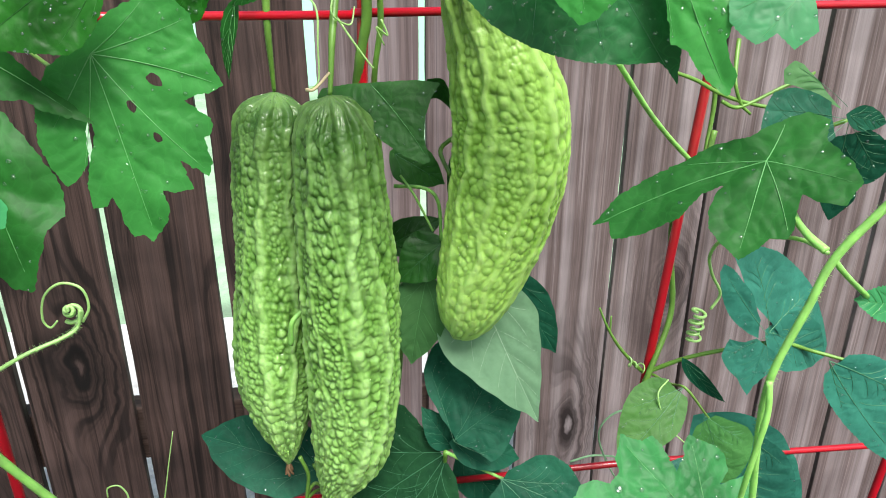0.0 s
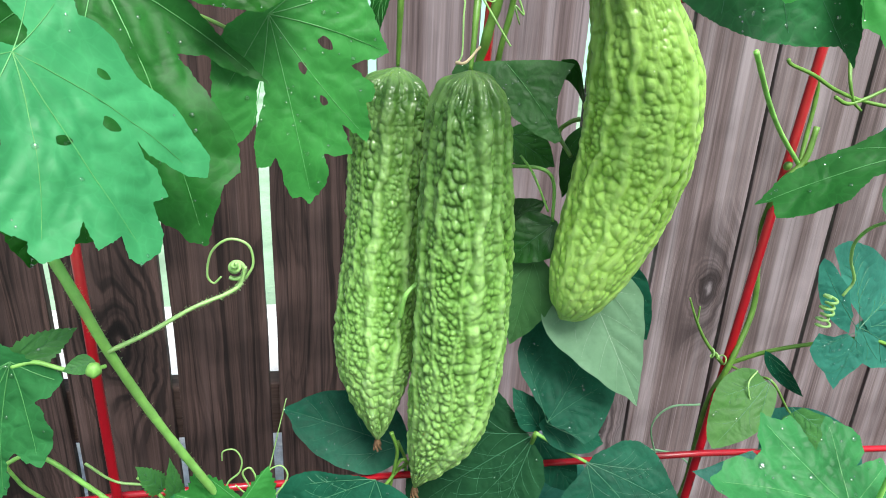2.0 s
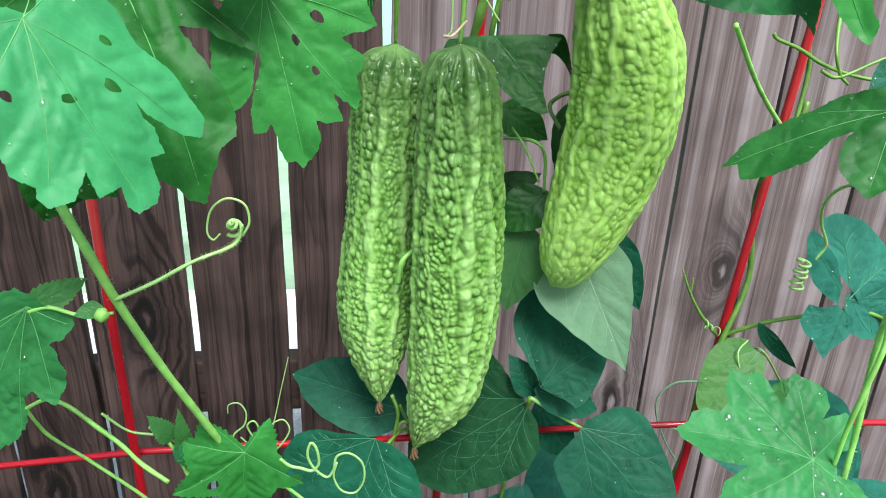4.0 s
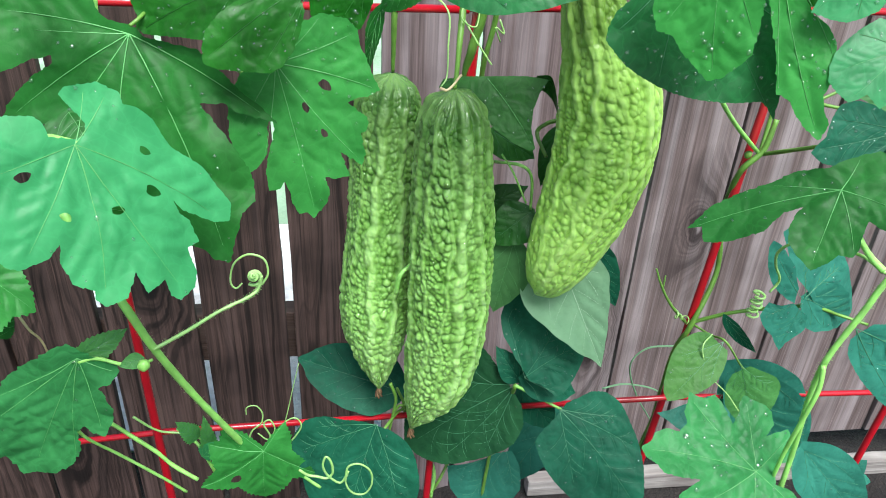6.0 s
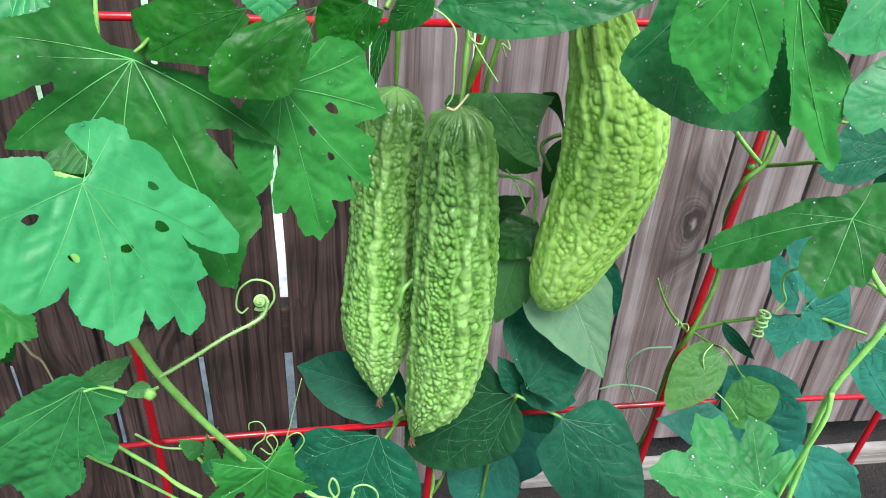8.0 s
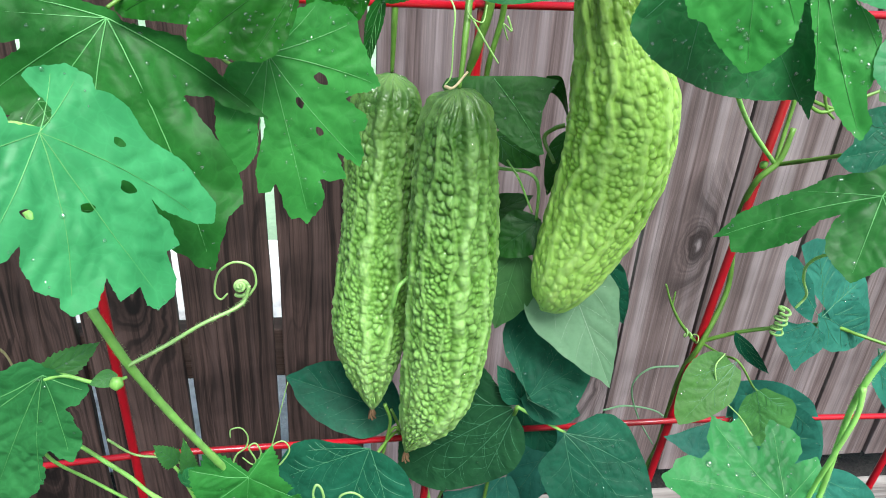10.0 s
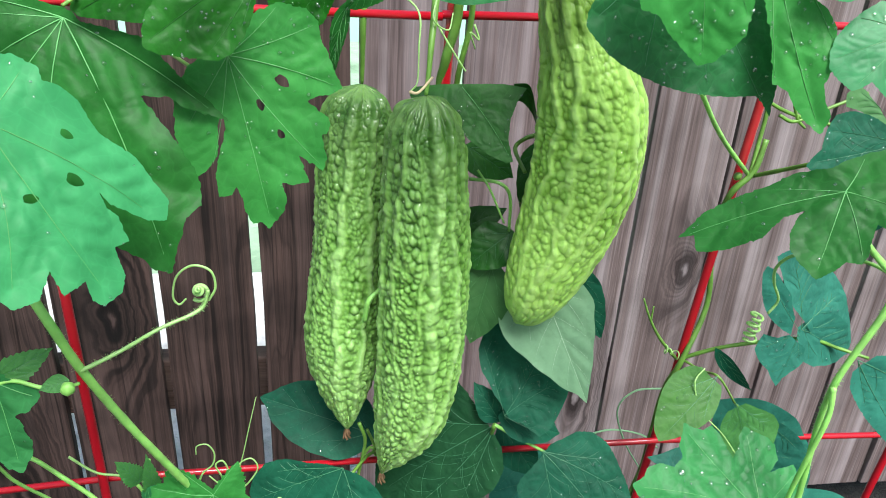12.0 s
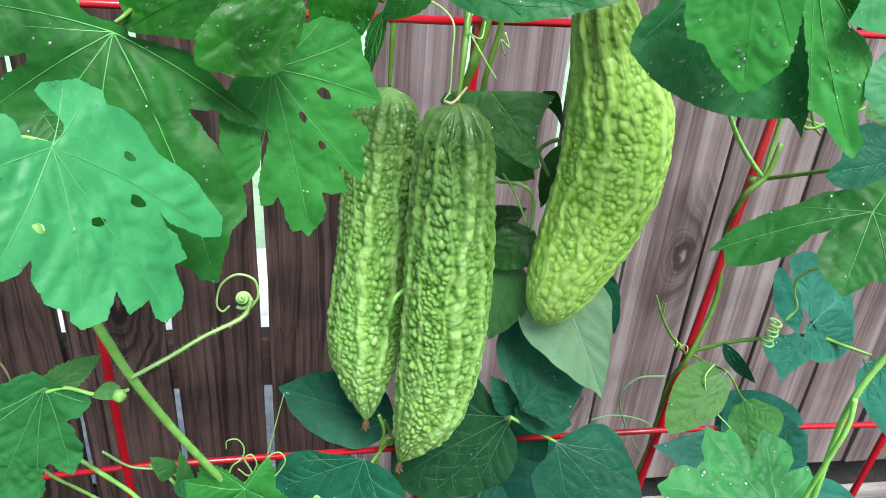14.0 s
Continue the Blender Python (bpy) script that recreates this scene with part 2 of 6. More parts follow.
BRIGHT = leaf_material("young_gourd_leaf", (0.028, 0.20, 0.066), (0.052, 0.30, 0.108), 0.5, 0.32, 0.05, 120, 0.24, 0.12, 0.12)
FRESH = leaf_material("fresh_gourd_leaf", (0.022, 0.150, 0.026), (0.046, 0.262, 0.050), 0.44, 0.30, 0.12, 130, 0.15, 0.12, 0.12)
# FRESH at about half brightness: the shade is in the colour
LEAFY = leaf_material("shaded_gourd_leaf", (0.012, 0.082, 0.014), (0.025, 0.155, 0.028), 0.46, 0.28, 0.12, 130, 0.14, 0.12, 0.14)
DEWY = leaf_material("dewy_gourd_leaf", (0.022, 0.130, 0.036), (0.044, 0.232, 0.068), 0.46, 0.30, 0.22, 150, 0.13, 0.15, 0.16)
MID = leaf_material("gourd_leaf", (0.010, 0.072, 0.010), (0.022, 0.145, 0.024), 0.48, 0.28, 0.10, 120, 0.12, 0.10, 0.14)
DEEP = leaf_material("old_gourd_leaf", (0.006, 0.055, 0.004), (0.016, 0.135, 0.010), 0.40, 0.18, 0.20, 110, 0.15, 0.1, 0.10)
BEAN = leaf_material("bean_leaf", (0.006, 0.060, 0.032), (0.012, 0.108, 0.058), 0.6, 0.14, 0.12, 150, 0.12, 0.05, 0.15)
# SHADE and OLIVE are dark tones with the shade near the fruit painted in
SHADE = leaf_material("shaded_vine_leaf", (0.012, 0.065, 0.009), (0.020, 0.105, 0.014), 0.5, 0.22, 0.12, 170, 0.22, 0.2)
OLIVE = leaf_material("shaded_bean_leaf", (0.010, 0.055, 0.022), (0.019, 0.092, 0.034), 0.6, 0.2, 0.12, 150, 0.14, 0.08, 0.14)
TEAL = leaf_material("bean_leaf_blue", (0.021, 0.132, 0.092), (0.037, 0.208, 0.145), 0.55, 0.22, 0.12, 150, 0.18, 0.08, 0.10)
PALE = leaf_material("leaf_underside", (0.15, 0.30, 0.165), (0.19, 0.355, 0.20), 0.6, 0.25, 0.08, 170, 0.2, 0.1, 0.06)
BROAD = leaf_material("broad_bean_leaf", (0.009, 0.078, 0.020), (0.016, 0.128, 0.034), 0.5, 0.16, 0.2, 130, 0.2, 0.1, 0.2)
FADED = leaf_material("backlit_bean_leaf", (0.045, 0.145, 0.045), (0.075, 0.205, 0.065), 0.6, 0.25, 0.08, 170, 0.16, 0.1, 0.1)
OLIVE_YOUNG = leaf_material("olive_bean_leaf", (0.035, 0.115, 0.022), (0.06, 0.175, 0.036), 0.55, 0.3, 0.1, 170, 0.16, 0.15)
SPRIG = leaf_material("young_bean_leaf", (0.045, 0.17, 0.042), (0.075, 0.25, 0.062), 0.55, 0.3, 0.15, 170, 0.22, 0.15)
VEIN = plain("vein", (0.10, 0.34, 0.10), 0.45, 0.15, 80)
VEIN_WHITE = plain("vein_white", (0.42, 0.58, 0.40), 0.5, 0.1, 80)
VEIN_DARK = plain("vein_dark", (0.055, 0.195, 0.095), 0.4, 0.15, 80)
STEM = plain("green_stem", (0.25, 0.54, 0.12), 0.45, 0.2, 90, 0.3, 0.0006, 0, 0, 0.2)
STEM_BEAN = plain("bean_stem", (0.11, 0.24, 0.035), 0.45, 0.25, 90, 0.3)
TENDRIL = plain("tendril", (0.25, 0.45, 0.14), 0.4, 0.12, 120, 0.1, 0.0003, 0, 0, 0.2)
DRY = plain("dried_tendril", (0.60, 0.48, 0.28), 0.6, 0.2, 120)
VEIN_DEEP = plain("vein_deep", (0.03, 0.16, 0.03), 0.4, 0.15, 80)
BUD = plain("flower_bud", (0.22, 0.48, 0.10), 0.45, 0.15, 120, 0.2)
BLOSSOM = plain("withered_blossom", (0.16, 0.09, 0.04), 0.8, 0.35, 200, 0.6, 0.001)
RED = plain("red_coating", (0.38, 0.003, 0.012), 0.28, 0.08, 70, 0.08, 0.0003, 0, 0.4)
SOIL = plain("soil", (0.011, 0.008, 0.0065), 0.9, 0.5, 22, 0.9, 0.012)
# paler than grass: glare and haze beyond the fence put into the colour
GRASS = plain("lawn", (0.24, 0.37, 0.24), 0.9, 0.4, 3.0, 0.8, 0.02)
GRAVEL = plain("pale_gravel", (0.80, 0.79, 0.77), 0.9, 0.3, 25, 0.8, 0.01)
WALL = plain("pale_siding", (0.36, 0.64, 0.49), 0.8, 0.05, 2.0, 0.1)
MELON_A = melon_material("gourd_skin", (0.072, 0.185, 0.022), (0.172, 0.355, 0.070), (0.016, 0.064, 0.006), (0.31, 0.52, 0.17))
# third colour, its dark top, imitates the shade of the leaves above
MELON_C = melon_material("ripening_gourd_skin", (0.20, 0.40, 0.042), (0.33, 0.58, 0.105), (0.034, 0.076, 0.005), (0.44, 0.68, 0.19))
DROP, dn, dl, db = material("water")
clear, shiny, rim = dn.new("ShaderNodeBsdfTransparent"), dn.new("ShaderNodeBsdfGlossy"), dn.new("ShaderNodeFresnel")
shiny.inputs["Roughness"].default_value = 0.06
rim.inputs["IOR"].default_value = 1.33
water = dn.new("ShaderNodeMixShader")
dl.new(calc(dn, dl, "MINIMUM", calc(dn, dl, "ADD", rim.outputs[0], 0.12), 0.55), water.inputs[0])
dl.new(clear.outputs[0], water.inputs[1])
dl.new(shiny.outputs[0], water.inputs[2])
dl.new(water.outputs[0], dn["Material Output"].inputs[0])


# ---- building ----
def mesh_of(name, verts, faces, smooth=True):
    me = bpy.data.meshes.new(name)
    me.from_pydata([tuple(v) for v in verts], [], [tuple(f) for f in faces])
    me.validate()
    if smooth:
        me.polygons.foreach_set("use_smooth", [True] * len(me.polygons))
    me.update()
    return me


def bm_mesh(name, bm, smooth=False):
    me = bpy.data.meshes.new(name)
    bm.to_mesh(me)
    bm.free()
    if smooth:
        me.polygons.foreach_set("use_smooth", [True] * len(me.polygons))
    return me


def root(name, x, y, z, label, category, group="", kind=""):
    ob = new(name)
    ob.empty_display_size = 0.05
    ob.matrix_world = pose(x, y, z)
    return tagged(ob, label, category, group, kind)


def part(name, me, mat, parent, label="", m=None):
    """Links a mesh as one object under a thing or a part; m: its pose in the world."""
    ob = new(name, me)
    if mat is not None:
        me.materials.append(mat)
    world_of = Matrix.Identity(4)
    up = parent
    chain = []
    while up is not None:
        chain.append(up.matrix_basis)
        up = up.parent
    for b in reversed(chain):
        world_of = world_of @ b
    ob.parent = parent
    ob.matrix_basis = world_of.inverted() @ (m if m is not None else Matrix.Identity(4))
    return tagged(ob, label)


def box(w, d, h, bevel=0.002):
    bm = bmesh.new()
    bmesh.ops.create_cube(bm, size=1.0, matrix=Matrix.Diagonal((w, d, h, 1)))
    if bevel:
        bmesh.ops.bevel(bm, geom=bm.edges[:], offset=bevel, segments=2, affect="EDGES", profile=0.6)
    return bm


def smooth_line(points, count):
    """A soft curve through the points."""
    p = [Vector(q) for q in points]
    p = [p[0] * 2 - p[1]] + p + [p[-1] * 2 - p[-2]]
    out, legs = [], len(p) - 3
    for k in range(count + 1):
        s = k / count * legs
        i = min(int(s), legs - 1)
        t = s - i
        a, b, c, d = p[i:i + 4]
        out.append(0.5 * (2 * b + (c - a) * t + (2 * a - 5 * b + 4 * c - d) * t * t + (3 * b - a - 3 * c + d) * t ** 3))
    return out


def tube(name, line, r0, r1, sides=8, knobs=0.0, seed=0):
    """A tapered tube along a line of points."""
    verts, faces = [], []
    side = None
    count = len(line)
    for k, p in enumerate(line):
        d = (line[min(k + 1, count - 1)] - line[max(k - 1, 0)]).normalized()
        if side is None:
            side = d.orthogonal().normalized()
        side = (side - d * side.dot(d)).normalized()
        up = d.cross(side)
        u = k / (count - 1)
        r = r0 + (r1 - r0) * u
        if knobs:
            r *= 1 + knobs * noise.noise(p * 90 + Vector((seed, 0, 0)))
        for j in range(sides):
            a = math.tau * j / sides
            verts.append(p + (side * math.cos(a) + up * math.sin(a)) * r)
    for k in range(count - 1):
        for j in range(sides):
            a, b = k * sides + j, k * sides + (j + 1) % sides
            faces.append((a, b, b + sides, a + sides))
    faces.append(tuple(range(sides))[::-1])
    faces.append(tuple((count - 1) * sides + j for j in range(sides)))
    return mesh_of(name, verts, faces)


def stem(parent, points, r0, r1, mat, name="stem", label="", count=None, knobs=0.12):
    line = smooth_line(points, count or 8 * (len(points) - 1))
    return part(name, tube(name, line, r0, r1, 10, knobs, len(points)), mat, parent, label), line


DROPS = []  # places on wet leaves: place, normal, size


def frame_of(base, tip, normal):
    y = (Vector(tip) - Vector(base))
    length = y.length
    y.normalize()
    z = Vector(normal)
    z = (z - y * z.dot(y)).normalized()
    x = y.cross(z)
    m = Matrix((x, y, z)).transposed().to_4x4()
    m.translation = Vector(base)
    return m, length


def distance_to(px, py, segments):
    d = np.full(px.shape, 9.0)
    for ax, ay, bx, by in segments:
        ux, uy = bx - ax, by - ay
        t = np.clip(((px - ax) * ux + (py - ay) * uy) / max(ux * ux + uy * uy, 1e-12), 0, 1)
        d = np.minimum(d, np.hypot(px - ax - t * ux, py - ay - t * uy))
    return d


def ribbons(name, lines, height):
    """Raised veins: each line is (ax, ay, bx, by, w0, w1) on the blade."""
    verts, faces = [], []
    for ax, ay, bx, by, w0, w1, sag in lines:
        n = 9
        dx, dy = bx - ax, by - ay
        ln = max(math.hypot(dx, dy), 1e-9)
        nx, ny = -dy / ln, dx / ln
        start = len(verts)
        for k in range(n):
            u = k / (n - 1)
            o = sag * ln * 4 * u * (1 - u)
            cx, cy = ax + dx * u + nx * o, ay + dy * u + ny * o
            w = w0 + (w1 - w0) * u
            zz = float(height(np.array([cx]), np.array([cy]))[0])
            verts += [(cx - nx * w, cy - ny * w, zz), (cx, cy, zz + w * 0.7 + 0.0003), (cx + nx * w, cy + ny * w, zz), (cx, cy, zz - w * 0.7 - 0.00012)]
        for k in range(n - 1):
            for j in range(4):
                a, b = start + k * 4 + j, start + k * 4 + (j + 1) % 4
                faces.append((a, b, b + 4, a + 4))
    return mesh_of(name, verts, faces)


def wet(me, m, count, rng, small=0.0004, large=0.0013):
    polys = len(me.polygons)
    for _ in range(int(count * 1.8)):
        p = me.polygons[rng.randrange(polys)]
        nrm = (m.to_3x3() @ p.normal).normalized()
        if nrm.y > 0.15:
            nrm = -nrm
        DROPS.append((m @ p.center + nrm * 0.0002, nrm, small + (large - small) * rng.random() ** 1.6))


def ovate(parent, base, tip, normal, width, mat, label="", skew=0.0, arch=0.06, cup=0.1, wave=0.02, teeth=0.0, drops=8, vein=None, full=0.6, curl=0.0, cut=0.0, seed=0, name="leaf"):
    """A pointed oval leaf: midrib from base to tip; cup: how far the sides rise; curl: how far the right side curls back."""
    m, length = frame_of(base, tip, normal)
    rng = random.Random(seed * 77 + int(abs(base[0]) * 9173) + int(abs(base[2]) * 7919))
    half = width / 2
    nu, nv = 44, 27
    side = [(0.0, 0.47), (0.30, 0.56), (0.47, 0.71), (0.64, 0.85)]

    def reach(u):
        u = np.clip(u, 0, 1)
        rise = 1 - (1 - np.minimum(u / 0.30, 1)) ** 2.6
        fall = np.maximum(u - 0.30, 0) / 0.70
        drip = np.clip((u - 0.86) / 0.14, 0, 1)
        return half * rise * np.maximum(1 - fall ** (0.95 + 1.1 * full), 0) ** 0.95 * (1 - 0.45 * drip * (1 - drip) * 2)

    lines = [(0, length * cut, 0, length * 0.985, width * 0.0045, width * 0.0014, 0.0)]
    for s in (-1, 1):
        for k, (a, b) in enumerate(side):
            if a < cut:
                continue
            r = float(reach(np.array([b]))[0]) * (1 + s * skew) * (0.90 if k else 0.72)
            lines.append((0, a * length, s * r, b * length, width * (0.0030 if k < 1 else 0.0014), width * 0.0005, -s * (0.07 if k < 1 else 0.04)))
        if cut <= 0 and not teeth:
            r = float(reach(np.array([0.25]))[0]) * (1 + s * skew)
            lines.append((s * r * 0.34, 0.15 * length, s * r * 0.88, 0.27 * length, width * 0.0022, width * 0.0008, 0.05 * s))
    segments = [q[:4] for q in lines]
    ph = [rng.uniform(0, 6.28) for _ in range(4)]

    def height(px, py):
        u = np.clip(py / length, -0.1, 1.1)
        v = px / half
        z = arch * length * 4 * u * (1 - u)
        z = z + cup * half * np.abs(v) ** 1.6
        z = z + wave * width * np.sin(u * 9 + ph[0]) * v + wave * 0.7 * width * np.sin(u * 17 + ph[1]) * np.abs(v) * v
        z = z - curl * half * np.maximum(v - 0.1, 0) ** 2
        d = distance_to(px, py, segments)
        return z + 0.020 * width * (1 - np.exp(-d / (0.05 * width)))

    u = np.linspace(cut, 1.0, nu)
    v = np.linspace(-1, 1, nv)
    uu, vv = np.meshgrid(u, v, indexing="ij")
    w = reach(uu) * (1 + np.sign(vv) * skew)
    if teeth:
        w = w * (1 + teeth * (((uu * 11 + 0.3 * np.sin(vv + ph[2])) % 1.0) - 0.5) * (uu < 0.97))
    px = w * vv
    py = uu * length - 0.10 * length * (np.abs(vv) ** 2) * np.maximum(0, 1 - uu * 3.2)
    px = px + 0.006 * width * np.sin(uu * 31 + ph[3]) * np.abs(vv) ** 3
    pz = height(px, py)
    verts = np.stack([px, py, pz], -1).reshape(-1, 3)
    faces = [(i * nv + j, i * nv + j + 1, (i + 1) * nv + j + 1, (i + 1) * nv + j) for i in range(nu - 1) for j in range(nv - 1)]
    me = mesh_of(name, verts, faces)
    ob = part(name, me, mat, parent, label, m)
    part("vein", ribbons("vein", lines, height), vein or (VEIN_DEEP if mat is DEEP else VEIN if mat in (BRIGHT, FRESH, MID) else VEIN_DARK), ob, "", m)
    wet(me, m, drops, rng)
    return ob


def within(x, y, ring):
    odd = np.zeros(x.shape, bool)
    for p, q in zip(ring, ring[1:] + ring[:1]):
        if p.y != q.y:
            odd ^= ((p.y > y) != (q.y > y)) & (x < (q.x - p.x) * (y - p.y) / (q.y - p.y) + p.x)
    return odd


def lobed(parent, base, tip, normal, outline, mat, label="", droop=0.12, wave=0.04, teeth=0.05, bulge=0.13, puff=0.024, bead=0.0013, holes=(), drops=10, vein=None, ribs=(), sinus=0.10, fine=False, seed=0, name="leaf"):
    """A palmate leaf: the outline goes round from one side of the stalk to the other, lobe, notch, lobe ..., as (degrees from the tip, reach)."""
    m, length = frame_of(base, tip, normal)
    rng = random.Random(seed * 131 + int(abs(base[0]) * 9173) + int(abs(base[2]) * 7919))
    keys = [(radians(a), r * length) for a, r in outline]
    lobes = [(radians(a), r * length) for a, r in outline[0::2]]
    if sinus:
        keys.sort()
        gap = (keys[0][0] - keys[-1][0]) % math.tau
        keys.append((keys[-1][0] + gap / 2, sinus * length))
    corner = [Vector((math.sin(a) * r, math.cos(a) * r)) for a, r in keys]
    rim = []
    for k, p in enumerate(corner):
        q = corner[(k + 1) % len(corner)]
        along = q - p
        out = Vector((-along.y, along.x)).normalized()
        if out.dot(p + q) < 0:
            out = -out
        steps = max(1, min(26, int(along.length / (0.011 * length))))
        count = max(1.0, round(along.length / (0.085 * length)))
        for i in range(steps):
            u = i / steps
            saw = (u * count) % 1.0
            saw = (saw if q.length > p.length else 1 - saw) - 0.5
            push = 0.5 * bulge * along.length * math.sin(math.pi * u) + teeth * length * saw * math.sin(math.pi * min(1, u * 1.05)) + 0.003 * length * rng.uniform(-1, 1)
            rim.append(p + along * u + out * push)
    lines = []
    chosen = [(radians(a), r * length) for a, r in ribs]
    for a, r in [] if ribs else sorted(lobes, key=lambda q: -q[1]):
        if all(abs(a - c) > radians(20) for c, _ in chosen):
            chosen.append((a, r))
    for k, (a, r) in enumerate(chosen):
        ex, ey = math.sin(a) * r * 0.97, math.cos(a) * r * 0.97
        lines.append((0, 0, ex, ey, length * 0.0034, length * 0.0010, 0.03 * math.sin(k * 2.4 + seed)))
        for f in (0.26, 0.44, 0.62, 0.78):
            for s in (-1, 1):
                f2 = f + 0.035 * s + 0.03 * rng.uniform(-1, 1)
                b = a + s * radians(36 + 14 * rng.random())
                q = r * (0.44 - 0.30 * f2) * rng.uniform(0.85, 1.2)
                ox, oy = math.sin(a) * r * f2, math.cos(a) * r * f2
                lines.append((ox, oy, ox + math.sin(b) * q, oy + math.cos(b) * q, length * 0.0011, length * 0.0003, s * 0.08))

    ends = within(np.array([q[2] * 1.04 for q in lines]), np.array([q[3] * 1.04 for q in lines]), rim)
    lines = [q for q, ok in zip(lines, ends) if ok or (q[0] == 0 and q[1] == 0)]
    # holes lie beside the main veins
    beside = []
    for hx, hy, hr in holes:
        for a, r in chosen:
            off = hx * math.cos(a) - hy * math.sin(a)
            along = hx * math.sin(a) + hy * math.cos(a)
            if along > 0 and abs(off) < 1.35 * hr:
                push = math.copysign(1.35 * hr, off) - off
                hx, hy = hx + push * math.cos(a), hy - push * math.sin(a)
        beside.append((hx, hy, hr))
    holes = beside
    lines = [q for q in lines if (q[0] == 0 and q[1] == 0) or all(distance_to(np.array([hx * length]), np.array([hy * length]), [q[:4]])[0] > hr * length * 1.1 for hx, hy, hr in holes)]
    segments = [q[:4] for q in lines]
    ph = [rng.uniform(0, 6.28) for _ in range(5)]

    def height(px, py):
        r = np.hypot(px, py) / length
        a = np.arctan2(px, py)
        z = droop * length * (py / length - r ** 2)
        z = z + wave * length * r ** 1.5 * (np.sin(3 * a + ph[0]) + 0.7 * np.sin(7 * a + ph[1]))
        z = z + wave * 0.18 * length * np.sin(px / length * 14 + ph[2]) * np.sin(py / length * 12 + ph[3])
        d = distance_to(px, py, segments)
        return z + puff * length * (1 - np.exp(-d / (0.08 * length)))

    rings = [rim]
    for hx, hy, hr in holes:
        turn, edge = hx * 40, []
        for k in range(22):
            w = math.tau * k / 22
            far, off = math.cos(w) * 1.3 * hr * (1 + 0.15 * math.sin(3 * w + hx * 90)), math.sin(w) * 0.85 * hr
            edge.append(Vector((hx + far * math.cos(turn) - off * math.sin(turn), hy + far * math.sin(turn) + off * math.cos(turn))) * length)
        rings.append(edge)
    points, edges = [], []
    for edge in rings:
        first = len(points)
        points += edge
        edges += [(first + k, first + (k + 1) % len(edge)) for k in range(len(edge))]
    bound = [(p.x, p.y, q.x, q.y) for edge in rings for p, q in zip(edge, edge[1:] + edge[:1])]
    gap = max(length, max(p.length for p in rim)) / 56
    low_x, high_x = min(p.x for p in rim), max(p.x for p in rim)
    low_y, high_y = min(p.y for p in rim), max(p.y for p in rim)
    gx, gy = np.meshgrid(np.arange(low_x, high_x, gap), np.arange(low_y, high_y, gap))
    gx[1::2] += gap / 2
    free = distance_to(gx, gy, bound) > 0.45 * gap
    points += [Vector((x, y)) for x, y in zip(gx[free], gy[free])]

    flat, _, tris, *_ = delaunay_2d_cdt(points, edges, [], 0, 1e-7)
    px, py = np.array([p.x for p in flat]), np.array([p.y for p in flat])
    tri = np.array([tuple(f) for f in tris])
    cx, cy = px[tri].mean(1), py[tri].mean(1)
    good = within(cx, cy, rim)
    for edge in rings[1:]:
        good &= ~within(cx, cy, edge)
    keep = tri[good].tolist()
    pz = height(px, py)
    used = sorted({i for f in keep for i in f})
    where = {i: k for k, i in enumerate(used)}
    me = mesh_of(name, [(px[i], py[i], pz[i]) for i in used], [tuple(where[i] for i in f) for f in keep])
    ob = part(name, me, mat, parent, label, m)
    clear = [q for q in lines if (fine or q[0] == 0 and q[1] == 0) and not any(math.hypot((q[0] + q[2]) / 2 - hx * length, (q[1] + q[3]) / 2 - hy * length) < hr * length * 1.3 for hx, hy, hr in holes)]
    part("vein", ribbons("vein", clear, height), vein or (VEIN_DEEP if mat is DEEP else VEIN), ob, "", m)
    wet(me, m, drops, rng, 0.0004, bead)
    return ob


